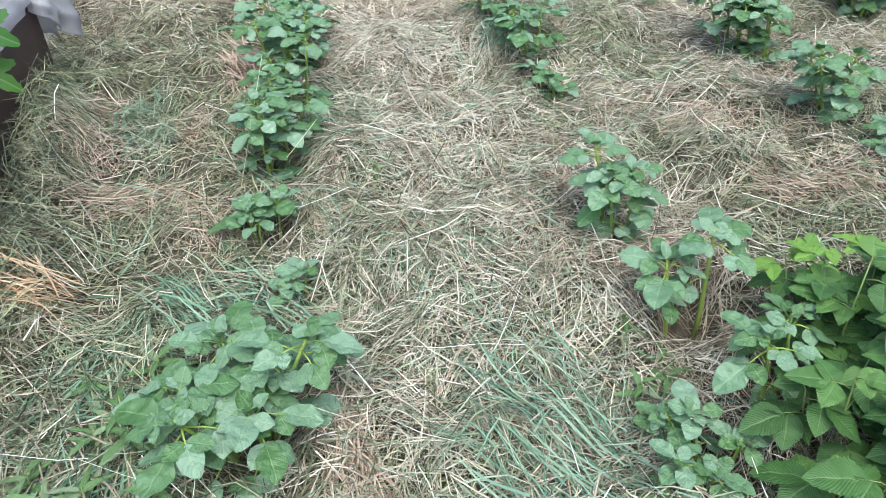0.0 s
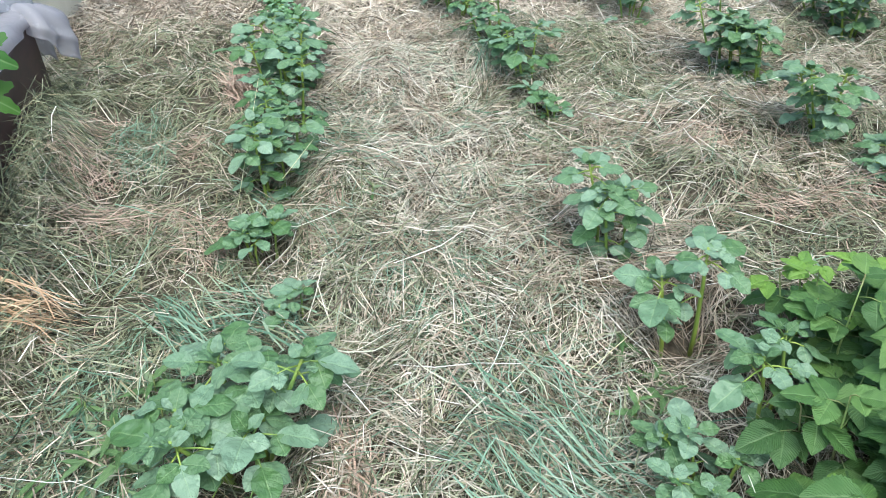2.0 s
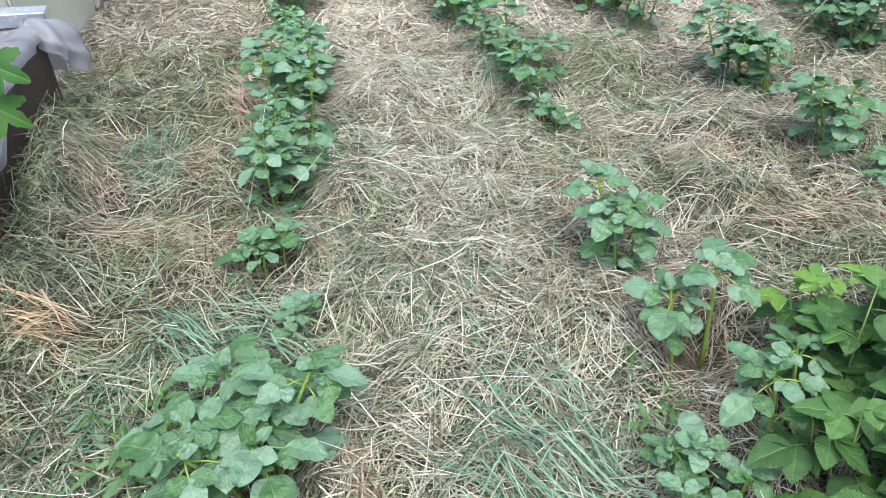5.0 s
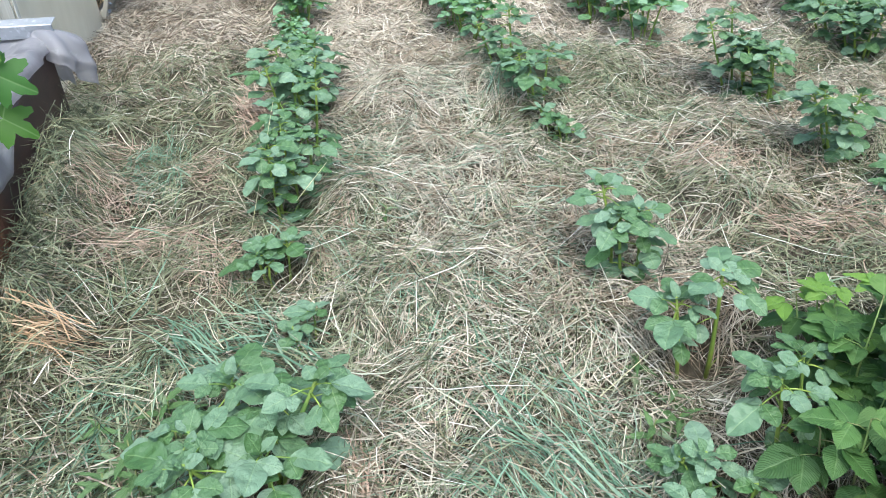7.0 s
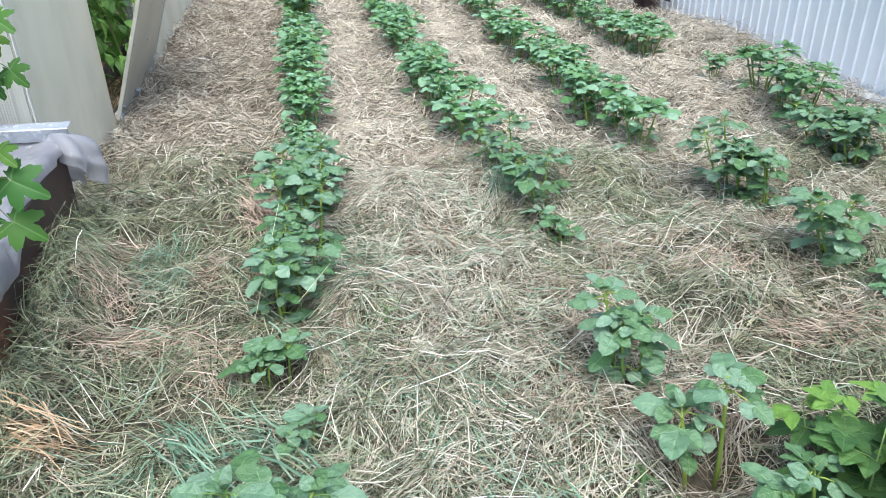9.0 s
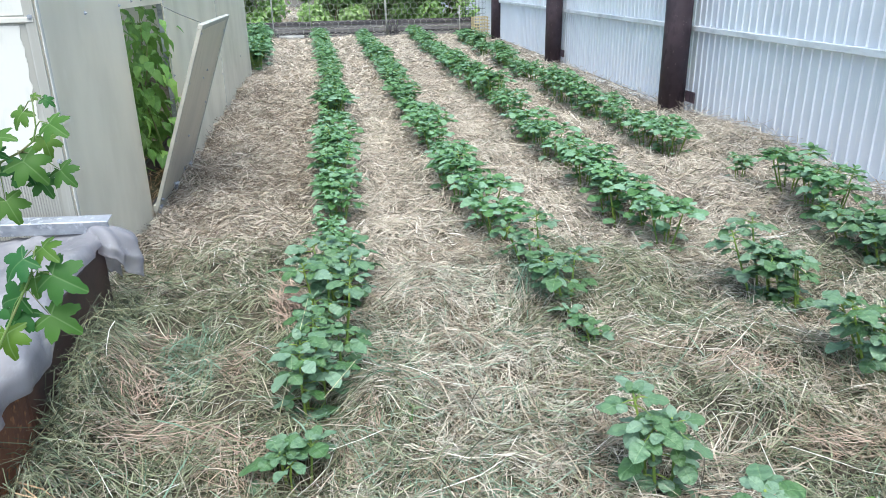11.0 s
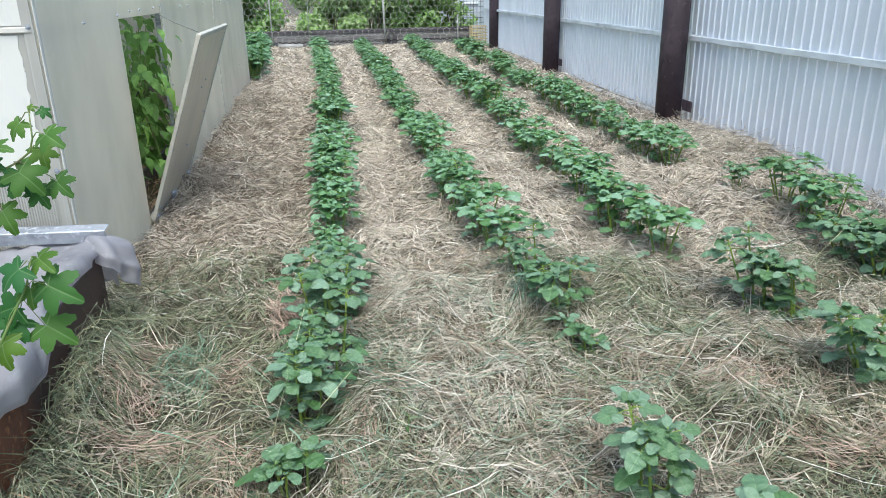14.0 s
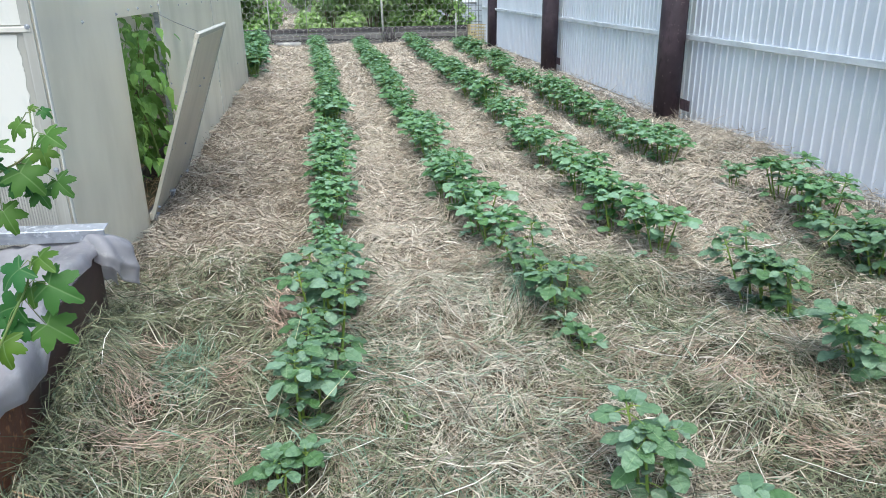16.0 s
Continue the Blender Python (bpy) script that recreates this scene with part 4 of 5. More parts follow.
part("back_board", box((0.035, BY1 - BY0, BH + 0.1), (-1.26, (BY0 - BY1) / 2, (BH - 0.1) / 2), 0.006), M["board"], bed)
part("front_board", box((1.2, 0.035, BH + 0.1), (-0.64, BY0 - BY1 + 0.0175, (BH - 0.1) / 2), 0.006), M["board"], bed)
part("corner_post", box((0.05, 0.05, BH + 0.08), (-0.062, -0.062, (BH - 0.12) / 2), 0.005), M["board"], bed)
part("soil", box((1.19, BY1 - BY0 - 0.08, 0.2), (-0.64, (BY0 - BY1) / 2, 0.1), 0.01), M["soil"], bed)


def film():
    """A loose sheet over the bed: flat on top, hanging over the long side, bunched over the corner."""
    ys = np.linspace(BY0 - 0.05, BY1 + 0.16, 110)
    hang = np.interp(ys, [0.8, 1.5, 1.71, 1.8, 1.95, 2.03, 2.1, 2.16, 2.3, 2.66, 2.76, 3.1], [0.08, 0.06, 0.06, 0.085, 0.09, 0.075, 0.03, 0.016, 0.014, 0.012, 0.014, 0.014])
    ns = 70
    rows = []
    for y, h in zip(ys, hang):
        s = np.linspace(0, 1.28 + h, ns)
        over = np.clip(s - 1.27, 0, None)
        x = BX - 1.27 + np.minimum(s, 1.27) + 0.006 + 0.012 * (1 - np.exp(-over / 0.03))
        z = BH + 0.012 - np.where(over > 0.02, over - 0.02, 0) + 0.05 * np.exp(-(((y - 2.35) / 0.25) ** 2)) * np.exp(-(((s - 1.22) / 0.1) ** 2))
        sag = np.sin(np.clip(s / 1.27, 0, 1) * np.pi) * 0.05 * np.clip((2.8 - y) / 0.2, 0, 1) * np.clip((y - 1.0) / 0.2, 0, 1)
        past = max(0.0, y - (BY1 + 0.03))
        z = z - sag - past * 1.3 * (1 - 0.25 * np.sin(s * 9))
        yy = np.full(ns, min(y, BY1 + 0.03) + 0.35 * past)
        row = np.full(ns, y)
        wr = 0.018 * (1 - 2 * np.abs(bumps(s, row, 0.17, 21))) + 0.008 * (1 - 2 * np.abs(bumps(s, row, 0.08, 22)))
        z = z + (wr + 0.02) * (over < 0.01)
        x = x + np.where(over > 0.01, np.clip(wr + 0.01, 0, 1) * 0.8, 0)
        rows.append(np.stack([x, yy, z], -1))
    v = np.stack(rows) - (BX, BY1, 0)
    # the bunched corner: a puffed skirt round the corner of the boards, longest beyond the end
    phi, s = np.meshgrid(np.linspace(-1.9, 2.2, 64), np.linspace(0, 1, 26), indexing="ij")
    out = np.interp(phi, [-1.9, -1.2, -0.6, 0.0, 0.7, 1.4, 2.2], [0.05, 0.07, 0.12, 0.16, 0.17, 0.14, 0.09])
    drop = np.interp(phi, [-1.9, -1.2, -0.75, -0.35, 0.1, 0.7, 1.4, 2.2], [0.03, 0.06, 0.085, 0.16, 0.21, 0.17, 0.15, 0.1])
    ruffle = 0.014 * np.sin(phi * 8 + 2 * s) * s + 0.012 * (1 - 2 * np.abs(bumps(phi * 0.12, s * 0.15, 0.04, 27))) * (0.2 + s) + 0.024 * bumps(phi * 0.15, s * 0.2, 0.09, 24) * (0.3 + s)
    r = out * np.sin(np.minimum(s * 2.2, 1.5)) * (1 - 0.25 * np.clip(s - 0.75, 0, 1)) + ruffle
    top = BH + 0.06 + 0.03 * np.exp(-((phi + 0.6) ** 2)) * np.sin(np.pi * np.clip(s * 1.6, 0, 1))
    fold = np.stack([-0.03 + r * np.cos(phi), -0.02 + r * np.sin(phi), top - (drop + 0.02) * s**1.7], -1)
    whole = thing("plastic_film", "crumpled translucent plastic film draped over the raised bed", "film", BED)
    for name, piece in (("sheet", v), ("corner_fold", fold)):
        idx = np.arange(piece.shape[0] * piece.shape[1]).reshape(piece.shape[:2])
        q = np.stack([idx[:-1, :-1], idx[1:, :-1], idx[1:, 1:], idx[:-1, 1:]], -1).reshape(-1, 4)
        ob = part(name, raw_mesh(name, piece.reshape(-1, 3), q, M["film"]), None, whole)
        ob.modifiers.new("thickness", "SOLIDIFY").thickness = 0.001


film()
lath = thing("metal_lath", "dull galvanised metal strip weighing down the film", "metal strip", pose(-0.925, BY1 - 0.01, BH + 0.078, 8, 1.0, 0.8))
part("flange", box((1.25, 0.06, 0.004), (-0.625, 0, 0.018), 0.0015), M["zinc"], lath)
part("lip", box((1.25, 0.004, 0.05), (-0.625, -0.031, -0.006), 0.0015), M["zinc"], lath)

# ---- greenhouse ----
GH = Matrix.Translation((-1.19, 4.3, 0)) @ Matrix.Rotation(math.atan2(0.0478, 1.0), 4, "Z")
# in its own axes: y along the long wall, x outwards, the wall's face at x = 0
A0, A1, H0, H1, TOP, WALL, WIDE = -1.23, 7.35, 0.03, 1.21, 0.05, 1.62, 2.6
greenhouse = thing("greenhouse", "polycarbonate greenhouse with whitewashed end and open side hatch", "greenhouse", GH)


def sheet_panel(name, y0, y1, z0, z1, parent=greenhouse, mat=None, x=-0.004, label=""):
    return part(name, box((0.008, y1 - y0, z1 - z0), (x, (y0 + y1) / 2, (z0 + z1) / 2), 0.001), mat or M["poly"], parent, label)


sheet_panel("wall_panel", A0, H0, -0.05, WALL)
sheet_panel("wall_panel", H0 + 0.003, H1, 1.2, WALL)
sheet_panel("wall_panel", H0 + 0.003, H1, -0.05, 0.05)
sheet_panel("wall_panel", H1 + 0.003, 4.0, -0.05, WALL)
sheet_panel("wall_panel", 4.003, A1, -0.05, WALL)
for y in (A0 + 0.01, H1 + 0.002, 4.002, A1 - 0.01):
    part("cover_strip", box((0.006, 0.025 if y > 0 else 0.03, WALL + 0.03), (0.004, y, WALL / 2 - 0.02), 0.002), M["profile"], greenhouse)
for y in (H0 - 0.02, H1 + 0.03, 2.6, 4.0, 5.6, A1 - 0.05):
    part("inner_upright", box((0.035, 0.03, WALL + 0.03), (-0.028, y, WALL / 2 - 0.02), 0.003), M["zinc"], greenhouse)
part("inner_rail", box((0.03, A1 - A0 - 0.1, 0.03), (-0.06, (A0 + A1) / 2, 1.215), 0.003), M["zinc"], greenhouse)
part("base_rail", box((0.04, A1 - A0, 0.08), (-0.03, (A0 + A1) / 2, 0.0), 0.004), M["darkplank"], greenhouse)
# back wall, far gable, near gable
sheet_panel("back_wall", A0, A1, -0.05, WALL, x=-WIDE + 0.004, mat=M["roof"])


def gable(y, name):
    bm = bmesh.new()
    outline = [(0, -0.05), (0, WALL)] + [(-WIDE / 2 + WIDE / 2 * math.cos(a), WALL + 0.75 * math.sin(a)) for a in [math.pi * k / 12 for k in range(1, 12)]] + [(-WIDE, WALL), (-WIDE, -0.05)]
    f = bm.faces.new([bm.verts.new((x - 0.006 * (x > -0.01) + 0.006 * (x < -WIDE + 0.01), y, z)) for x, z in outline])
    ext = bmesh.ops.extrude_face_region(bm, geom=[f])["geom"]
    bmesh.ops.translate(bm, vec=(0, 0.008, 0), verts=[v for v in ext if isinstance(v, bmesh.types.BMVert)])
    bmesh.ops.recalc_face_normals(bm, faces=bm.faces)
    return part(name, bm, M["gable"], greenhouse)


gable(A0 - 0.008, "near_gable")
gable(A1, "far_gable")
bm = bmesh.new()
ring = [[bm.verts.new((-WIDE / 2 + WIDE / 2 * math.cos(math.pi * k / 14), y, WALL + 0.004 + 0.75 * math.sin(math.pi * k / 14))) for k in range(15)] for y in np.linspace(A0 - 0.02, A1 + 0.02, 5)]
for a, b in zip(ring, ring[1:]):
    for k in range(14):
        bm.faces.new((a[k], a[k + 1], b[k + 1], b[k])).smooth = True
ext = bmesh.ops.extrude_face_region(bm, geom=list(bm.faces))["geom"]
bmesh.ops.translate(bm, vec=(0, 0, 0.008), verts=[v for v in ext if isinstance(v, bmesh.types.BMVert)])
bmesh.ops.recalc_face_normals(bm, faces=bm.faces)
part("roof", bm, M["roof"], greenhouse, "arched translucent roof sheet")
# fine flutes, their shade painted as thin darker strips, and whitewash on the near gable
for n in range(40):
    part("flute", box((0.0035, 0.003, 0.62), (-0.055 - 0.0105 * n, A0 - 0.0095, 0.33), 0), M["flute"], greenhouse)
part("gable_rail", box((WIDE - 0.02, 0.012, 0.022), (-WIDE / 2, A0 - 0.0145, 1.205), 0.003), M["profile"], greenhouse)
part("corner_profile", box((0.04, 0.008, WALL), (-0.022, A0 - 0.0125, WALL / 2 - 0.04), 0.002), M["gable"], greenhouse)


def daub(z0, z1, x0, x1, seed):
    """A brushed whitewash field with a ragged edge."""
    rng = np.random.default_rng(seed)
    zs = np.linspace(z0, z1, 60)
    edge = x0 - 0.008 * np.abs(bumps(zs, zs * 0, 0.05, seed)) - 0.012 * (bumps(zs, zs * 0, 0.3, seed + 1) + 0.6) - 0.006 * rng.random(60)
    v, q = [], []
    for z, e in zip(zs, edge):
        v += [(e, A0 - 0.011, z), (x1, A0 - 0.011, z), (e, A0 - 0.009, z), (x1, A0 - 0.009, z)]
    for n in range(59):
        k = 4 * n
        q += [(k + 1, k, k + 4, k + 5), (k + 2, k + 3, k + 7, k + 6), (k, k + 2, k + 6, k + 4)]
    part("whitewash", raw_mesh("whitewash", np.array(v), np.array(q), M["whitewash"], smooth=False), None, greenhouse, "brushed white paint with ragged edge")


daub(0.66, 1.185, -0.045, -1.0, 31)
daub(1.222, 1.6, -0.03, -1.0, 35)
SCREW = screw_mesh()
out_x, out_y = Matrix.Rotation(radians(90), 4, "Y"), Matrix.Rotation(radians(90), 4, "X")
for y, z in ((-0.62, 1.205), (H0 - 0.02, 1.22), (0.3, 1.235), (0.55, 1.237), (0.95, 1.24), (1.19, 1.245), (2.0, 1.23), (2.4, 1.23), (3.3, 1.23), (4.6, 1.23), (5.4, 1.23), (6.4, 1.23), (H1 + 0.05, 0.7), (3.9, 0.9), (3.95, 0.4), (6.0, 0.4), (7.2, 0.5)):
    part("screw", SCREW, None, greenhouse, m=Matrix.Translation((0.003, y, z)) @ out_x)
for x, z in ((-0.02, 1.215), (-0.02, 0.655), (-0.02, 0.1), (-0.5, 1.215)):
    part("screw", SCREW, None, greenhouse, m=Matrix.Translation((x, A0 - 0.021, z)) @ out_y @ Matrix.Scale(1.2, 4))
# the hatch: hinged low on the wall, leaning outwards
HATCH = Matrix.Translation((0.018, H0, 0.04)) @ Matrix.Rotation(math.atan2(0.4, 1.07), 4, "Y")
hatch_w, hatch_h = 1.3, 1.115
hatch = part("hatch", box((0.008, hatch_w, hatch_h), (0, hatch_w / 2, hatch_h / 2), 0.001), M["hatch"], greenhouse, "side hatch of polycarbonate, open and leaning outwards", m=HATCH)
for name, size, at in (("edge_profile", (0.022, 0.03, hatch_h), (0.0, -0.014, hatch_h / 2)), ("edge_profile", (0.022, 0.03, hatch_h), (0.0, hatch_w + 0.016, hatch_h / 2)), ("top_profile", (0.026, hatch_w + 0.06, 0.03), (0.0, hatch_w / 2, hatch_h + 0.014)), ("bottom_profile", (0.02, hatch_w, 0.03), (-0.016, hatch_w / 2, 0.02)), ("brace", (0.016, 0.03, hatch_h - 0.04), (-0.0135, hatch_w * 0.52, hatch_h / 2))):
    part(name, box(size, at, 0.003), M["edge"], hatch)
for y, z in ((0.03, 0.08), (0.02, 0.45), (0.02, 0.8), (0.03, 1.09), (0.12, 1.12), (0.45, 1.12), (0.85, 1.12), (1.25, 1.12), (1.27, 1.03), (0.68, 0.75), (0.66, 0.35), (1.2, 0.5), (0.5, 0.05), (0.9, 0.05), (1.25, 0.1), (0.06, 0.02), (0.12, 0.05), (0.8, 0.79)):
    part("screw", SCREW, None, hatch, m=Matrix.Translation((0.006, y, z)) @ out_x)
for y in (0.06, 0.62, 1.2):
    part("hinge", box((0.02, 0.07, 0.05), (0.012, y, 0.0), 0.004), M["zinc"], hatch)
part("stay_wire", tube([(0.01, 1.02, 1.2), (0.2, 0.6, 1.15), (0.42, 0.1, 1.11)], 0.002, 5), M["darkwire"], greenhouse)

# the planting inside the hatch
inner_bed = thing("inner_bed_edge", "dark plank edging a bed inside the greenhouse", "plank", GH @ pose(-0.22, 2.1, 0.0))
part("plank", box((0.03, 4.0, 0.16), (0, 0, 0.06), 0.004), M["darkplank"], inner_bed)
TOMATO = [raw_mesh("tomato_leaf", *leaf_arrays(0.13, 0.085, 8, 4, "pointed", 0.25, d, 0.08, 0.06, 90 + n)[:2], M["tomato"], leaf_arrays(0.13, 0.085, 8, 4, "pointed", 0.25, d, 0.08, 0.06, 90 + n)[2]) for n, d in enumerate((0.35, 0.55, 0.8))]


def tall_plant(along, deep, height, seed, count=64):
    rng = np.random.default_rng(seed)
    plant = thing("greenhouse_plant", "tall leafy vegetable plant inside the greenhouse", "plant", GH @ pose(-deep, along, 0.0), "plants inside the greenhouse")
    path = [Vector((0.05 * math.sin(k * 2 + seed), 0.05 * math.cos(k * 3 + seed), height * k / 4 - 0.02 * (k == 0))) for k in range(5)]
    leaves = []
    for n in range(count):
        k = 0.18 + 0.82 * n / count
        i = min(int(k * 4), 3)
        at = path[i].lerp(path[i + 1], k * 4 - i)
        yaw, reach = rng.uniform(0, 2 * math.pi), rng.uniform(0.03, 0.2)
        tip = at + Vector((math.cos(yaw) * reach, math.sin(yaw) * reach, rng.uniform(-0.02, 0.06)))
        leaves.append((tip, yaw, rng.uniform(-0.9, 0.1), rng.uniform(-0.4, 0.4), rng.uniform(0.7, 1.15) * (1.1 - 0.3 * k)))
    leafy_cane(plant, TOMATO, M["greencane"], path, [0.008, 0.007, 0.006, 0.005, 0.003], leaves, rng)


for n, (al, dp, h) in enumerate([(0.35, 0.32, 1.1), (0.75, 0.3, 1.2), (1.15, 0.33, 1.12), (1.6, 0.28, 1.2), (2.0, 0.34, 1.05), (0.5, 0.75, 1.3), (1.1, 0.8, 1.25), (1.8, 0.8, 1.3), (2.4, 0.6, 1.2), (1.0, 0.12, 1.1)]):
    tall_plant(al, dp, h, 400 + n)
cloth = bmesh.new()
bmesh.ops.create_grid(cloth, x_segments=5, y_segments=5, size=0.05)
for v in cloth.verts:
    v.co.z = 0.012 * math.sin(v.co.x * 90) + 0.008 * math.cos(v.co.y * 120)
ob = tagged(new("blue_rag", bpy.data.meshes.new("blue_rag")), "small blue rag tied among the greenhouse plants", "rag")
cloth.to_mesh(ob.data)
cloth.free()
ob.data.materials.append(M["blue"])
ob.matrix_basis = GH @ pose(-0.3, 0.62, 1.03, 80, 10, 60)
ob.modifiers.new("thickness", "SOLIDIFY").thickness = 0.002
strawn = np.random.default_rng(12)
n = 2600
sx, sy = strawn.uniform(-1.0, -0.02, n), strawn.uniform(-0.1, 2.4, n)
pts = np.array([GH @ Vector((a, b, 0)) for a, b in zip(sx, sy)])
blades("inner_straw", "yellow straw on the floor inside the greenhouse", "straw", pts[:, 0], pts[:, 1], (0.06, 0.2), (0.003, 0.006), M["gold"], lift=0.05)

# ---- metal fence ----
FX = 3.39
fence = thing("metal_fence", "grey profiled metal sheet fence on thick brown posts", "fence", pose(FX, 0, 0))
PITCH, COUNT = 0.115, 10


def profiled(width_ribs, z0, z1):
    """One trapezoid-profiled sheet standing along y, ribs towards -x."""
    section = []
    for k in range(width_ribs):
        y = k * PITCH
        section += [(y, 0), (y + 0.088, 0), (y + 0.094, -0.011), (y + 0.108, -0.011)]
    section.append((width_ribs * PITCH + 0.004, 0))
    pts = np.array([(x, y, z) for z in (z0, z1) for y, x in section] + [(x + 0.0015, y, z) for z in (z0, z1) for y, x in section])
    s = len(section)
    q = [(i, i + 1, s + i + 1, s + i) for i in range(s - 1)] + [(2 * s + i + 1, 2 * s + i, 3 * s + i, 3 * s + i + 1) for i in range(s - 1)]
    q += [(s + i, s + i + 1, 3 * s + i + 1, 3 * s + i) for i in range(s - 1)]
    return raw_mesh("sheet", pts, np.array(q), M["sheet"], smooth=False)


SHEET = profiled(COUNT, 0.02, 2.05)
y, flip = -3.4, 0
while y < 19.0:
    part("sheet", SHEET, None, fence, m=Matrix.Translation((0.002 * (flip % 2), y, 0.004 * (flip % 3))))
    y += COUNT * PITCH
    flip += 1
POSTS = [-2.3, 2.36, 7.02, 11.6, 17.0]
for k, (a, b) in enumerate(zip([-3.3] + POSTS, POSTS + [18.6])):
    for z in (0.835, 1.75):
        part("rail", box((0.03, b - a - 0.02, 0.05), (-0.032, (a + b) / 2, z), 0.004), M["rail"], fence)
for y in POSTS:
    bm = tube([(0, 0, -0.1), (0, 0, 1.0), (0, 0, 2.15)], 0.128, 24)
    p = part("post", bm, M["post"], fence, "thick dark brown painted steel pipe", m=Matrix.Translation((-0.182 + (0.12 if y > 15 else 0), y, 0)))
    part("bracket", box((0.012, 0.2, 0.105), (0.1, -0.2, 0.2), 0.003), M["post"], p)
    part("cap", box((0.2, 0.2, 0.012), (0, 0, 2.156), 0.003), M["post"], p)

# pale kerb pieces at the foot of the fence
for n, (y0, y1, dz) in enumerate([(3.6, 4.72, 0.03), (7.3, 8.3, 0.03), (8.4, 9.1, 0.02), (9.3, 10.2, 0.02)]):
    k = thing("concrete_strip", "pale concrete strip at the foot of the metal fence", "kerb", pose(3.29, (y0 + y1) / 2, dz - 0.03, 0, n * 1.5 - 2, 0.8))
    part("strip", box((0.1, y1 - y0, 0.09), (0, 0, 0), 0.01), M["concrete"], k)

# ---- far end: low plank wall, netting, posts, crate, pipe ----
FY = 18.62
wall = thing("plank_border", "low border of weathered grey boards below the netting", "border", pose(0.25, FY, 0))
for z0, z1, mat, dy in ((-0.05, 0.095, "plank", 0.02), (0.1, 0.155, "darkplank", 0.03), (0.16, 0.235, "plank", 0.012), (0.24, 0.32, "plank", 0.02), (0.325, 0.42, "darkplank", 0.0)):
    for k, (a, b) in enumerate(((-3.6, -1.2), (-1.19, 0.9), (0.91, 2.8))):
        part("board", box((b - a, 0.035, z1 - z0), ((a + b) / 2, dy + 0.004 * k, (z0 + z1) / 2 + 0.006 * (k - 1)), 0.004), M[mat], wall)

net = thing("hex_netting", "grey hexagonal netting stretched between thin posts", "netting", pose(0, FY - 0.05, 0))


def hexes(x0, x1, z0, z1, cell, wire):
    """Hexagon cells of round wire in one sheet."""
    r = cell / math.sqrt(3)
    done, verts, quads_ = set(), [], []
    rows_, cols = int((z1 - z0) / (1.5 * r)) + 1, int((x1 - x0) / cell) + 1
    for j in range(rows_):
        for i in range(cols):
            cx, cz = x0 + cell * (i + 0.5 * (j % 2)), z0 + 1.5 * r * j
            ring_ = [(cx + r * math.sin(math.pi / 3 * k), cz + r * math.cos(math.pi / 3 * k)) for k in range(6)]
            for k in range(6):
                a, b = ring_[k], ring_[(k + 1) % 6]
                key = (round((a[0] + b[0]) * 50), round((a[1] + b[1]) * 50))
                if key in done:
                    continue
                done.add(key)
                wob = lambda p: (p[0] + 0.012 * float(bumps(p[0], p[1], 0.4, 41)), 0.03 * float(bumps(p[0], p[1], 0.8, 42)), p[1] + 0.015 * float(bumps(p[0], p[1], 0.5, 43)))  # noqa: E731
                pa, pb = Vector(wob(a)), Vector(wob(b))
                side = (pb - pa).cross(Vector((0, 1, 0))).normalized() * wire
                deep = Vector((0, wire, 0))
                n0 = len(verts)
                for p in (pa, pb):
                    verts.extend([p + side, p + deep, p - side, p - deep])
                quads_ += [(n0 + c, n0 + (c + 1) % 4, n0 + 4 + (c + 1) % 4, n0 + 4 + c) for c in range(4)]
    return raw_mesh("netting", np.array([tuple(v) for v in verts]), np.array(quads_), M["wire"])


part("netting", hexes(-3.4, 2.95, 0.2, 1.75, 0.155, 0.0038), None, net)
part("top_wire", tube([(-3.4, 0, 1.72), (0, 0, 1.7), (2.95, 0, 1.72)], 0.005, 5), M["wire"], net)
for x, h, r, lean in ((-1.87, 1.8, 0.018, 0.0), (0.88, 1.8, 0.028, -0.04), (2.69, 0.72, 0.02, 0.0), (-3.35, 1.8, 0.02, 0), (-0.98, 1.7, 0.008, 0.02)):
    part("net_post", tube([(x, 0.02, -0.1), (x + lean * 0.5, 0.02, h / 2), (x + lean, 0.02, h)], [r, r, r * 0.9], 8), M["wire"], net)

brush = thing("dry_twigs", "dark dry twigs leaning on the plank border", "twigs", pose(1.02, FY - 0.12, 0))
for k in range(9):
    a = np.random.default_rng(500 + k).uniform(-1, 1, 4)
    part("twig", tube([(0.12 * a[0], 0, -0.02), (0.12 * a[0] + 0.05 * a[1], 0.01, 0.22), (0.12 * a[0] + 0.14 * a[2], 0.03, 0.42 + 0.1 * a[3])], [0.012, 0.009, 0.005], 5), M["darkplank"], brush)

pipe = thing("white_pipe", "dirty white plastic pipe lying before the boards", "pipe", pose(-1.78, FY - 0.22, ground_at(-1.5, FY - 0.22) + 0.075))
part("pipe", tube([(0.06, 0, 0), (0.3, 0, 0), (0.64, 0, 0)], 0.065, 16), M["whitepipe"], pipe)
part("collar", tube([(0.0, 0, 0), (0.06, 0, 0)], 0.078, 16), M["darkplank"], pipe)


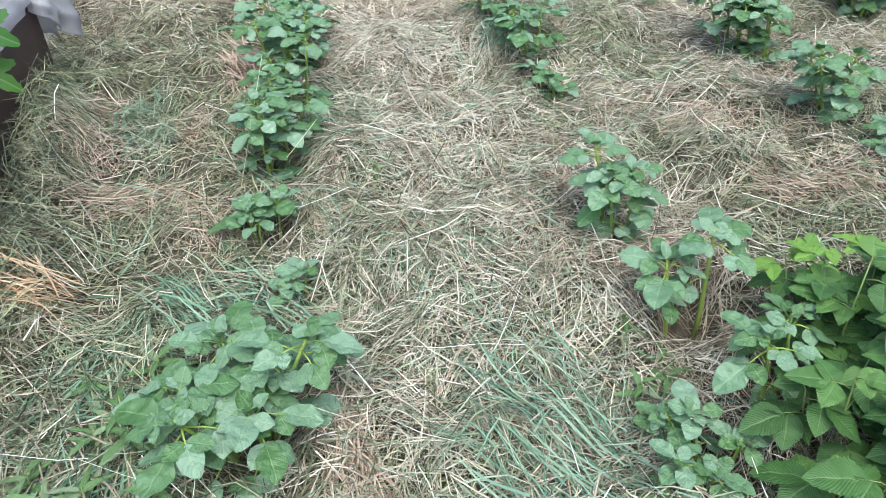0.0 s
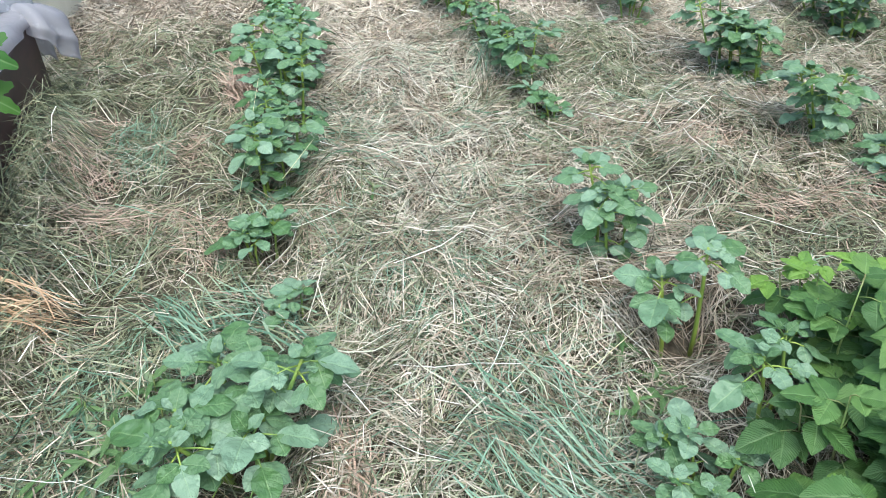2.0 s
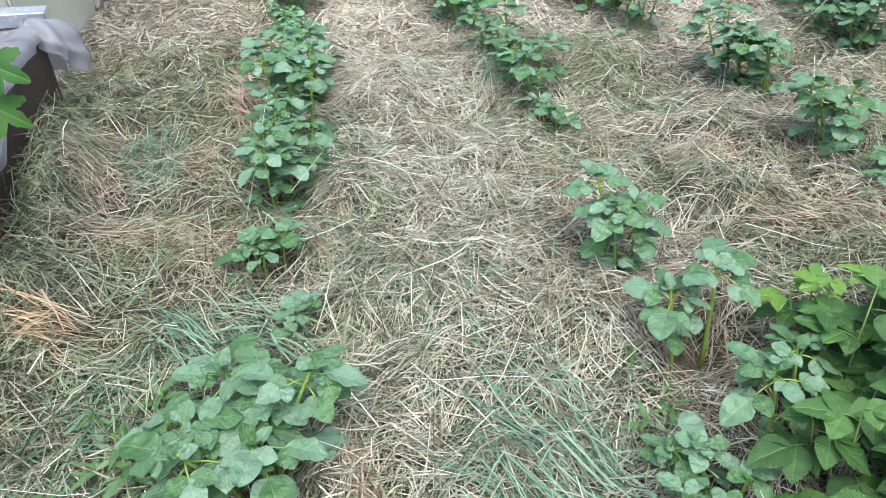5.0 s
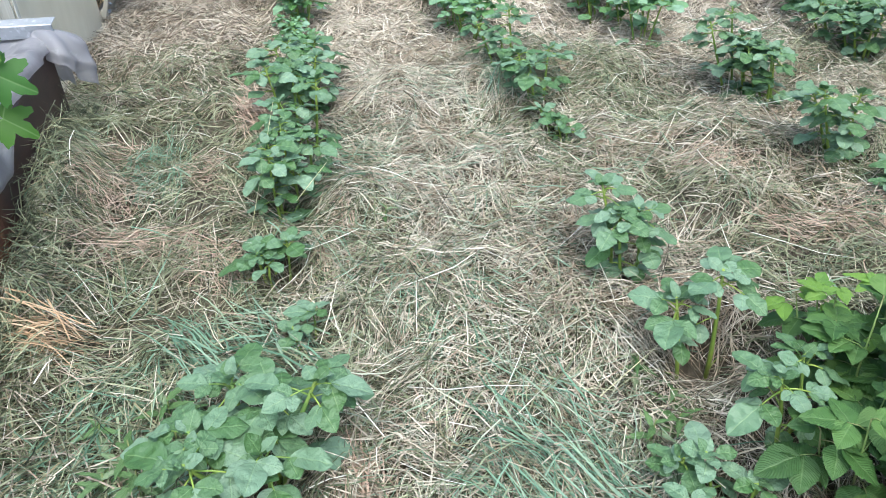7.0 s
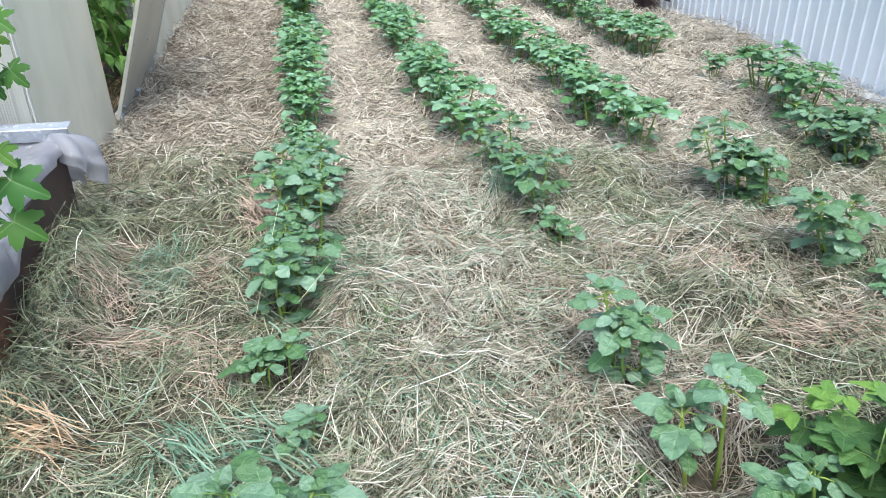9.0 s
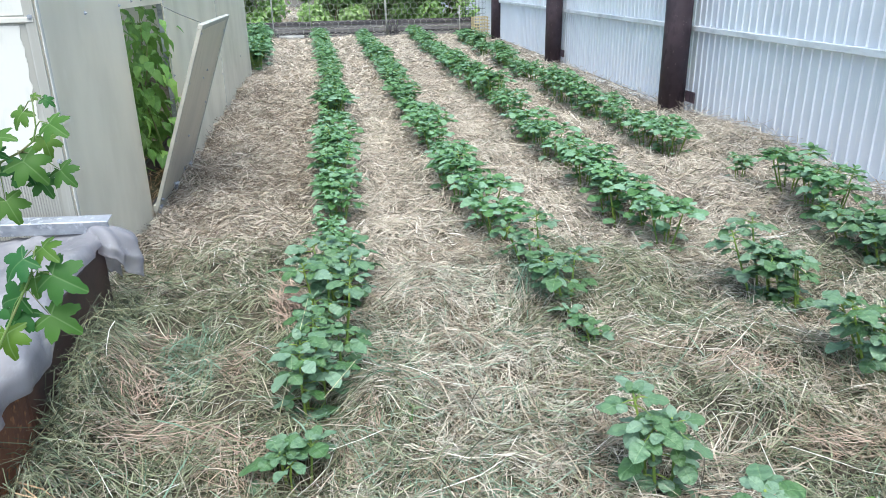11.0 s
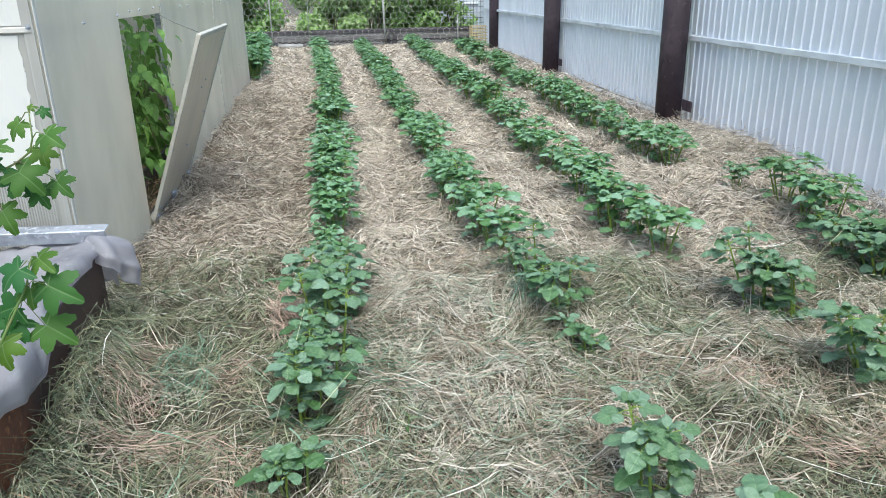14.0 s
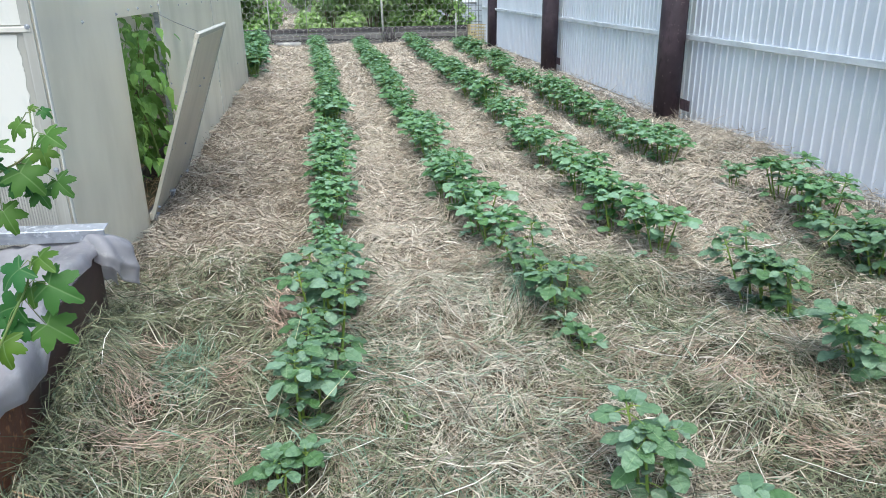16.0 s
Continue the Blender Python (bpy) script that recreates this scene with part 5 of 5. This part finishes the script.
def lattice_crate():
    w, d, h, bar = 0.4, 0.3, 0.46, 0.016
    c = thing("plastic_crate", "yellow plastic lattice crate standing on end by the post", "crate", pose(3.2, FY - 0.2, ground_at(3.2, FY - 0.2) + 0.01, 0, 0, 4))
    part("base", box((w, d, 0.012), (0, 0, 0.006), 0.003), M["crate"], c)
    for y in (-d / 2, d / 2):
        bm = bmesh.new()
        for k in range(7):
            box((bar, 0.01, h), (-w / 2 + w * k / 6, y, h / 2), 0, bm=bm)
        for k in range(7):
            box((w, 0.012, bar), (0, y, 0.01 + (h - 0.02) * k / 6), 0, bm=bm)
        part("lattice_side", bm, M["crate"], c)
    for x in (-w / 2, w / 2):
        bm = bmesh.new()
        for k in range(5):
            box((0.01, bar, h), (x, -d / 2 + d * k / 4, h / 2), 0, bm=bm)
        for k in range(7):
            box((0.012, d, bar), (x, 0, 0.01 + (h - 0.02) * k / 6), 0, bm=bm)
        part("lattice_side", bm, M["crate"], c)


lattice_crate()

grid = thing("wire_panel", "dark welded wire panel closing the corner", "wire panel", pose(3.15, FY + 0.25, 0))
for k in range(9):
    part("rod", tube([(-0.35 + 0.085 * k, 0, -0.05), (-0.35 + 0.085 * k, 0, 1.6)], 0.005, 5), M["darkwire"], grid)
for k in range(12):
    part("rod", tube([(-0.36, 0.008, 0.1 + 0.13 * k), (0.36, 0.008, 0.1 + 0.13 * k)], 0.005, 5), M["darkwire"], grid)
shed = thing("shed_wall", "pale sheet wall standing beyond the netting", "shed", pose(3.6, FY + 4.5, 0))
part("wall", box((2.4, 0.06, 2.4), (0, 0, 1.15), 0.01), M["shed"], shed)
part("batten", box((2.4, 0.05, 0.08), (0, -0.055, 0.9), 0.01), M["rail"], shed)

# ---- shrubs beyond the netting ----
SHRUB = [leaf_arrays(0.1, 0.085, 3, 2, "ovate", 0.25, d, 0.06, 0, 600 + n) for n, d in enumerate((0.2, 0.45, 0.7))]


def shrub(x, y, rx, ry, h, count, mat, label, seed):
    rng = np.random.default_rng(seed)
    s = thing("shrub", label, "shrub", pose(x, y, -0.02))
    limbs = []
    for k in range(7):
        a = 2 * math.pi * k / 7 + rng.uniform(-0.3, 0.3)
        tip = Vector((rx * 0.6 * math.cos(a), ry * 0.6 * math.sin(a), h * rng.uniform(0.6, 0.95)))
        limbs.append(tip)
        part("stem", tube([(0.05 * math.cos(a), 0.05 * math.sin(a), -0.05), tip * 0.5 + Vector((0, 0, 0.1)), tip], [0.018, 0.012, 0.006], 5), M["bark"], s)
    lumps = [(Vector((rng.uniform(-1, 1) * rx, rng.uniform(-1, 1) * ry, h * rng.uniform(0.08, 0.95))), rng.uniform(0.18, 0.4)) for _ in range(int(10 + 8 * rx * h))]
    placed = []
    for _ in range(count):
        c, r = lumps[rng.integers(len(lumps))]
        d = Vector(rng.normal(0, 1, 3)).normalized() * r * rng.uniform(0.5, 1.05)
        p = c + d
        p.z = max(p.z, 0.03)
        placed.append((rng.integers(3), aim(p, rng.uniform(0, 2 * math.pi), rng.uniform(-0.8, 0.3), rng.uniform(-0.6, 0.6), rng.uniform(0.7, 1.4))))
    part("foliage", joined("foliage", SHRUB, placed, mat), None, s)


shrub(-3.4, 19.9, 1.2, 0.6, 2.0, 7600, M["vine"], "dense dark green shrub behind the netting", 701)
shrub(-2.3, 20.4, 0.45, 0.5, 1.7, 2400, M["vine"], "dense dark green shrub behind the netting", 702)
shrub(-0.5, 20.6, 0.75, 0.6, 1.6, 7600, M["vine_pale"], "light yellow-green shrub behind the netting", 703)
shrub(0.7, 21.0, 0.7, 0.6, 1.7, 7600, M["vine_pale"], "light yellow-green shrub behind the netting", 704)
shrub(1.9, 19.9, 0.75, 0.45, 2.1, 7600, M["vine"], "broad-leaved green vine behind the netting", 705)
shrub(2.75, 20.2, 0.4, 0.4, 1.9, 1700, M["vine"], "broad-leaved green vine near the wire panel", 706)
shrub(-0.1, 24.5, 1.0, 0.8, 2.6, 4500, M["vine_pale"], "pale green shrub farther beyond the netting", 707)
shrub(1.2, 25.5, 2.2, 0.8, 2.8, 6000, M["vine_pale"], "pale green shrub farther beyond the netting", 708)
shrub(-5.0, 25.0, 1.7, 0.8, 2.6, 3000, M["vine"], "green shrub farther beyond the netting", 709)
n = 9000
far_rng = np.random.default_rng(88)
blades("far_grass", "dry grass on the path beyond the netting", "grass", far_rng.uniform(-4.5, 3.5, n), far_rng.uniform(18.8, 42, n), (0.2, 0.45), (0.02, 0.04), M["straw"], lift=0.08, pitch=0.4)

# pale pebbles by the fence
peb = np.random.default_rng(21)
for k in range(9):
    x, y = peb.uniform(2.5, 3.25), peb.uniform(3.6, 6.2)
    bm = bmesh.new()
    bmesh.ops.create_icosphere(bm, subdivisions=2, radius=peb.uniform(0.012, 0.028))
    for v in bm.verts:
        v.co *= 1 + 0.25 * float(bumps(v.co.x * 40 + k, v.co.y * 40 + v.co.z * 30, 1.0, 51))
        v.co.z *= 0.6
    ob = new("pebble", bpy.data.meshes.new("pebble"))
    bm.to_mesh(ob.data)
    bm.free()
    ob.data.materials.append(M["stone"])
    ob.location = (x, y, ground_at(x, y) + 0.03)
    tagged(ob, "small pale stone lying on the straw", "stone", "stones by the fence")
